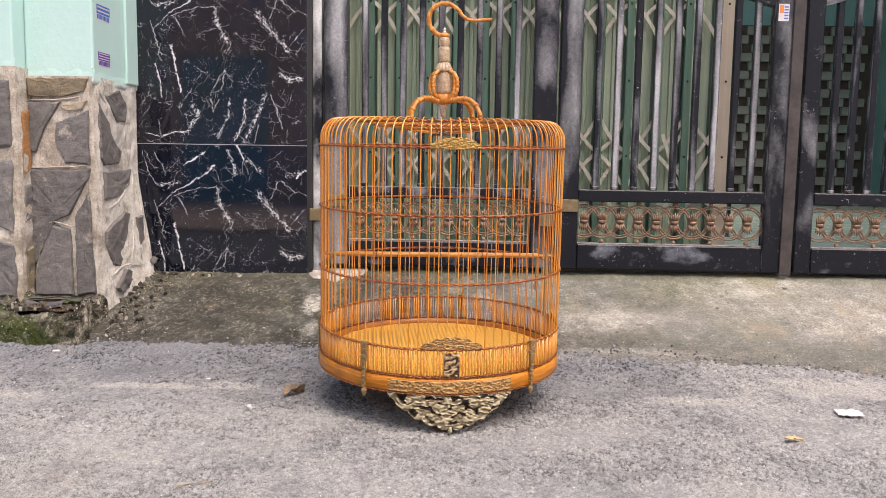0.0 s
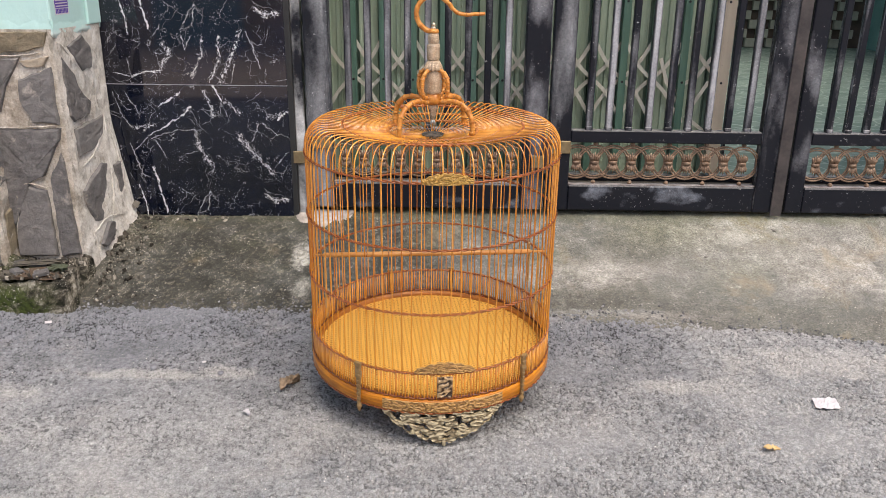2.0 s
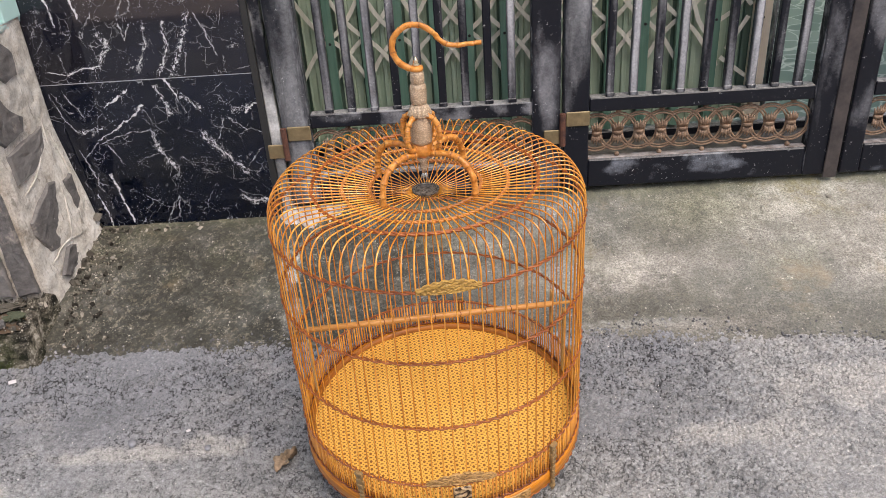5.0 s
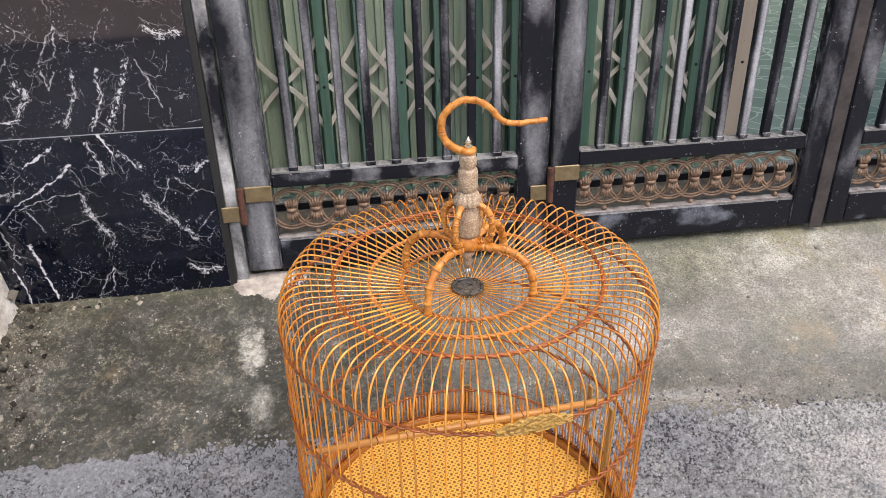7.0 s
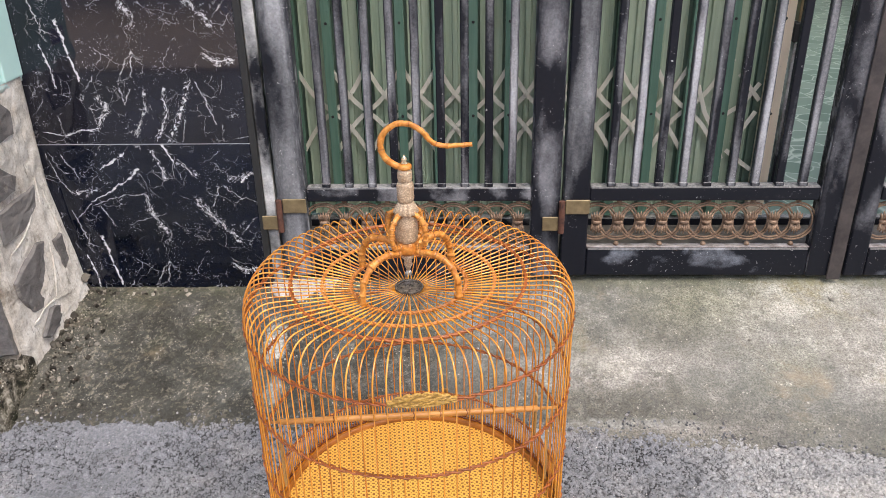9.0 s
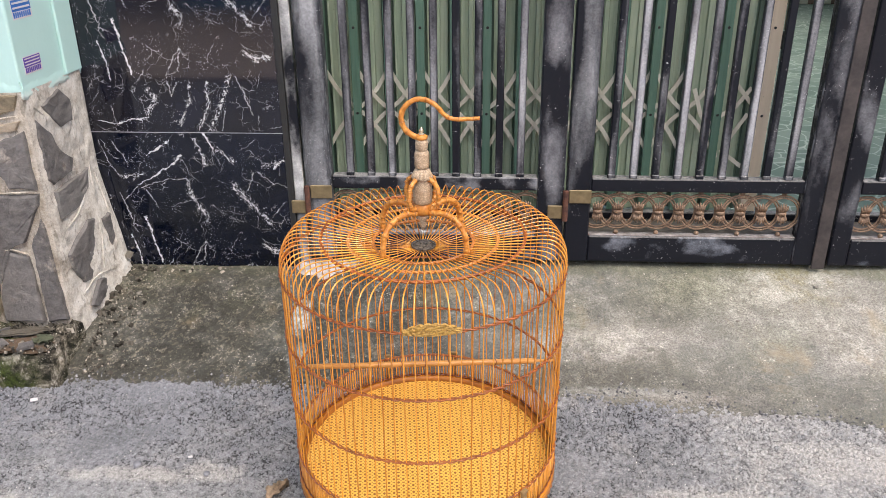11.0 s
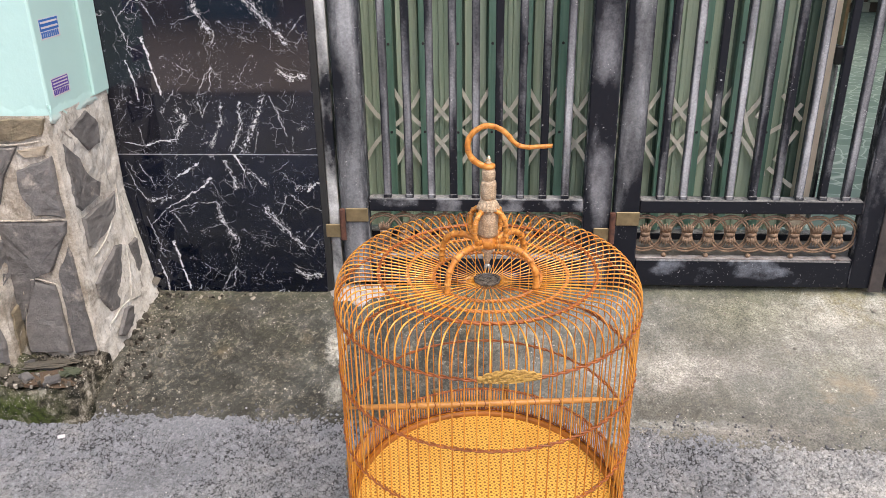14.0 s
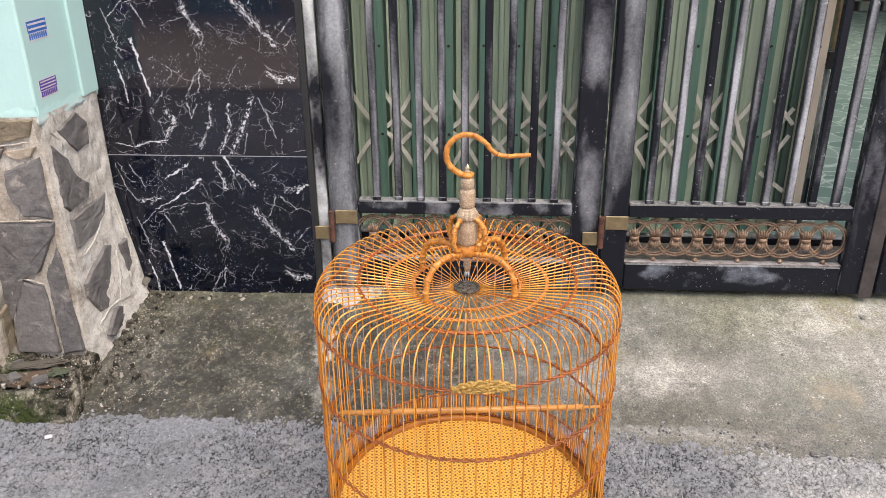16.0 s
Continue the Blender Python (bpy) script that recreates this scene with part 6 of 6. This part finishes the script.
def clip_bm():
    """A carved upright peg with a square head and a spade foot."""
    bm = bmesh.new()
    for z0, z1, w in ((0.148, 0.192, 0.0068), (0.118, 0.149, 0.0042), (0.088, 0.119, 0.0036)):
        n = 6
        for k in range(n):
            a, b = z0 + (z1 - z0) * k / n, z0 + (z1 - z0) * (k + 1) / n
            ww = w * (0.85 + 0.3 * ((k * 7) % 3) / 2)
            box(bm, -ww, ww, -0.010 - 0.0018 * (k % 2), -0.004, a, b, bevel=0.001)
    lathe_pts = [(0.0, -0.007, 0.092), (0.0, -0.007, 0.086), (0.0, -0.007, 0.078), (0.0, -0.007, 0.072)]
    tube(bm, lathe_pts, [0.004, 0.0065, 0.0045, 0.0015], 8)
    return bm


CLIP = mesh_of(clip_bm(), PEG_WOOD)
for deg in (-38.5, 38.5, -98, 98, -163, 163):
    part("carved_peg", CLIP, PEG_WOOD, cage, at=on_hoop(deg))


def knotty(pts, rad, swell=0.2, seed=0, taper=0.0, gap=(8, 17)):
    """A bamboo-root stem with swollen nodes."""
    rng = random.Random(seed)
    p = smooth_path(pts, 14)
    nodes, k = [], rng.randint(3, 6)
    while k < len(p):
        nodes.append(k)
        k += rng.randint(*gap)
    rr = [rad * (1 - taper * k / len(p)) * (1 + swell * max(0.0, 1 - min(abs(k - q) for q in nodes) / 2.5) + 0.05 * rng.uniform(-1, 1)) for k in range(len(p))]
    bm = tube(bmesh.new(), p, rr, 12)
    layer = bm.verts.layers.float.new("groove")
    every_vert = list(bm.verts)
    for q in nodes:
        for v in every_vert[12 * (q + 1):12 * (q + 2)]:
            v[layer] = 1.0
    for v in bm.verts:
        v.co += 0.0011 * Vector((fbm(v.co.y * 90, v.co.z * 90, seed), fbm(v.co.z * 90, v.co.x * 90, seed + 5), fbm(v.co.x * 90, v.co.y * 90, seed + 9)))
    return bm


for k, deg in enumerate((50, -50, 130, -130)):
    leg = knotty([(0, -0.012, 0.697), (0, -0.045, 0.703), (0, -0.075, 0.698), (0, -0.094, 0.680), (0, -0.101, 0.658), (0, -0.102, 0.634)], 0.0055, seed=k, swell=0.26, gap=(7, 15))
    part("hanger_leg", leg, ROOT, cage, "knotty bamboo root leg", True, at=pose(0, 0, 0, 0, 0, deg))
    arm = knotty([(0, -0.016, 0.706), (0, -0.031, 0.712), (0, -0.036, 0.727), (0, -0.035, 0.745), (0, -0.028, 0.759), (0, -0.014, 0.766)], 0.0043, seed=k + 9, swell=0.32, gap=(6, 12))
    part("side_scroll", arm, ROOT, cage, smooth=True, at=pose(0, 0, 0, 0, 0, deg + 4))
part("hub", lathe(bmesh.new(), [(0.007, 0.690), (0.014, 0.692), (0.0185, 0.698), (0.0185, 0.706), (0.0155, 0.714), (0.010, 0.718)], 24, 0.09, 5), ROOT, cage, smooth=True)
jar_prof = [(0.012, 0.713), (0.0165, 0.716), (0.018, 0.72), (0.0174, 0.7235), (0.0184, 0.729), (0.0176, 0.735), (0.0182, 0.741), (0.0172, 0.747), (0.0174, 0.753), (0.016, 0.759), (0.0145, 0.764), (0.013, 0.767)]
part("carved_jar", lathe(bmesh.new(), jar_prof, 32, 0.03, 16), HORN, cage, "carved grey horn jar", True)
part("frill", lathe(bmesh.new(), [(0.0182, 0.765), (0.0198, 0.767), (0.0172, 0.774), (0.0138, 0.781), (0.0115, 0.785)], 56, 0.09, 14), HORN, cage, smooth=True)
neck = [(0.011, 0.785), (0.0132, 0.7875), (0.0138, 0.793), (0.0134, 0.8), (0.0139, 0.807), (0.0136, 0.814), (0.0122, 0.8185), (0.0095, 0.8198), (0.0108, 0.8215), (0.0118, 0.826), (0.0118, 0.834), (0.0105, 0.8395), (0.008, 0.843)]
part("neck", lathe(bmesh.new(), neck, 32, 0.02, 16), HORN, cage, "carved horn neck beads", True)
part("pendant", lathe(bmesh.new(), [(0.010, 0.692), (0.011, 0.684), (0.006, 0.678), (0.0075, 0.67), (0.004, 0.662), (0.002, 0.656)], 14), HORN, cage, smooth=True)
for k in range(6):
    t = math.pi * k / 3
    petal = tube(bmesh.new(), [(0.0015 * math.cos(t), 0.0015 * math.sin(t), 0.659), (0.004 * math.cos(t), 0.004 * math.sin(t), 0.653), (0.0062 * math.cos(t), 0.0062 * math.sin(t), 0.646)], [0.0008, 0.0019, 0.0006], 6)
    part("pendant_petal", petal, SILVER, cage, "dull metal petal" if k == 0 else "", True)
part("finial", lathe(bmesh.new(), [(0.0058, 0.849), (0.0065, 0.8525), (0.0032, 0.855), (0.0054, 0.8575), (0.003, 0.8605), (0.0005, 0.865)], 14), BRASS_SHINY, cage, "pale metal finial", True)
part("top_disc", lathe(bmesh.new(), [(0.022, 0.6195), (0.0245, 0.6215), (0.0245, 0.6265), (0.021, 0.6275), (0.0195, 0.626), (0.014, 0.628), (0.008, 0.626), (0.003, 0.628)], 32, 0.02, 9), DISC, cage, "dark carved disc")
hook_pts = [(0.003, 0, 0.843), (-0.014, 0, 0.847), (-0.030, 0, 0.860), (-0.0365, 0, 0.880), (-0.029, 0, 0.902), (-0.010, 0, 0.915), (0.012, 0, 0.914), (0.030, 0, 0.902), (0.042, 0, 0.888), (0.058, 0, 0.880), (0.080, 0, 0.880), (0.107, 0, 0.882)]
part("hook_socket", lathe(bmesh.new(), [(0.008, 0.8405), (0.0115, 0.8425), (0.0115, 0.8475), (0.008, 0.8495), (0.004, 0.85)], 16), ROOT, cage, smooth=True)
part("hook", knotty(hook_pts, 0.0057, seed=31, taper=0.38, swell=0.1, gap=(13, 26)), ROOT, cage, "bent bamboo root hook", True, at=pose(0, 0, 0, 0, 0, -YAW))

perch_x = [-0.276, -0.25, -0.249, -0.1, 0.1, 0.235, 0.236, 0.272]
perch = part("perch", tube(bmesh.new(), [(x, 0.0, 0.340) for x in perch_x], [0.003, 0.003, 0.0058, 0.0062, 0.0062, 0.0058, 0.003, 0.003], 14), PERCH, cage, "smooth bamboo perch", True, at=pose(0, 0.01, 0, 0, 0, -2))
for k in range(7):
    loop = [(-0.15 + 0.05 * k + 0.001 * math.sin(3 * t), 0.0064 * math.cos(t), 0.340 + 0.0064 * math.sin(t)) for t in (2 * math.pi * i / 16 for i in range(16))]
    part("perch_binding", tube(bmesh.new(), loop, 0.0009, 4, closed=True), WEAVE, perch, smooth=True)
for x, y, z0, z1 in ((0.238, 0.03, 0.25, 0.352), (0.246, -0.035, 0.2, 0.352), (-0.246, -0.03, 0.23, 0.352)):
    part("cup_holder", boxed(x - 0.002, x + 0.002, y - 0.006, y + 0.006, z0, z1, bevel=0.001), OLD_CARVE, cage)


# ---- litter on the lane ----
def dry_leaf(label, mat, x, y, rz, ln, w, curl, z=None):
    bm = bmesh.new()
    rows = []
    for i in range(13):
        t = i / 12
        half = w * math.sin(math.pi * min(1, t * 0.96 + 0.02)) ** 0.7 * (1 - 0.35 * t) * (1 + 1.1 * fbm(t * 14, ln * 40))
        row = []
        for j in range(-3, 4):
            s = j / 3
            row.append(bm.verts.new(((t - 0.5) * ln, s * half, 0.004 + curl * s * s * (0.4 + t) + 0.5 * curl * math.sin(5 * t) + 0.5 * curl * fbm(t * 5, s * 2, ln * 50))))
        rows.append(row)
    for a, b in zip(rows, rows[1:]):
        for k in range(6):
            bm.faces.new((a[k], a[k + 1], b[k + 1], b[k]))
    r = bmesh.ops.extrude_face_region(bm, geom=bm.faces[:])
    bmesh.ops.translate(bm, vec=(0, 0, 0.0006), verts=[v for v in r["geom"] if isinstance(v, bmesh.types.BMVert)])
    return tagged(part("leaf", bm, mat, at=pose(x, y, (road_z(x, y) if z is None else z) + 0.001, 0, 0, rz), smooth=True), label, "leaf")


dry_leaf("curled dry brown leaf on the asphalt", DRY, -0.372, 1.803, 62, 0.072, 0.019, 0.013)
dry_leaf("small faded yellow leaf on the asphalt", YELLOW, 0.712, 1.556, -10, 0.034, 0.0125, 0.003)
dry_leaf("small white petal on the asphalt", PAPER, -0.443, 1.66, -40, 0.024, 0.006, 0.006)
dry_leaf("pale curled leaf beside the footing", PALE_LEAF, -1.445, 2.135, 38, 0.09, 0.02, 0.004)
dry_leaf("pale withered leaf lying beside the footing", PALE_LEAF, -1.405, 2.085, 12, 0.085, 0.016, 0.004)
scrap = bmesh.new()
rows = []
for j in range(9):
    w = j / 8 - 0.5
    rows.append([scrap.verts.new((0.058 * (i / 12 - 0.5) + 0.012 * w + 0.002 * fbm(w * 9, i * 0.5), 0.048 * w + 0.0025 * fbm(i * 0.6, w * 8, 3), 0.0035 + 0.004 * abs(fbm(i * 0.4, w * 5, 6)))) for i in range(13)])
for a, b in zip(rows, rows[1:]):
    for i in range(12):
        scrap.faces.new((a[i], a[i + 1], b[i + 1], b[i]))
r = bmesh.ops.extrude_face_region(scrap, geom=scrap.faces[:])
bmesh.ops.translate(scrap, vec=(0, 0, 0.0004), verts=[v for v in r["geom"] if isinstance(v, bmesh.types.BMVert)])
tagged(part("paper_scrap", scrap, PAPER, at=pose(0.913, 1.753, road_z(0.913, 1.753), 0, 0, 4)), "flat torn scrap of white paper on the asphalt", "paper scrap")
for x, y, s in ((-1.12, 2.115, 0.009), (-0.62, 1.92, 0.005)):
    tagged(part("paint_chip", boxed(-s, s, -s * 0.7, s * 0.7, 0.0, 0.002, bevel=0.0005), PAPER, at=pose(x, y, road_z(x, y) + 0.001, 6, 4, 30)), "white chip of paint on the asphalt", "paint chip")
bm = tube(bmesh.new(), smooth_path([(-0.03, 0, 0.004), (-0.008, 0.002, 0.006), (0.014, -0.001, 0.005), (0.034, 0.002, 0.004)], 4), [0.0012] * 13, 6)
tagged(part("twig", bm, DRY, at=pose(-0.42, 1.24, road_z(-0.42, 1.24), 0, 0, 32), smooth=True), "short dry twig on the asphalt", "twig")
for x, y, r in ((-0.74, 1.887, 0.011), (-0.56, 1.86, 0.008), (1.08, 2.59, 0.007), (0.82, 2.45, 0.006), (-0.95, 2.44, 0.007), (-0.98, 2.52, 0.008)):
    bm = bmesh.new()
    bmesh.ops.create_icosphere(bm, subdivisions=2, radius=r)
    for v in bm.verts:
        v.co *= 1 + 0.35 * fbm(v.co.x / r, v.co.y / r, v.co.z / r + x)
        v.co.z *= 0.55
    tagged(part("pebble", bm, CRUMB if y < 2.2 else PEBBLE, at=pose(x, y, max(road_z(x, y), apron_z(x, y)) + 0.2 * r), smooth=True), "small loose pebble on the ground", "pebble")
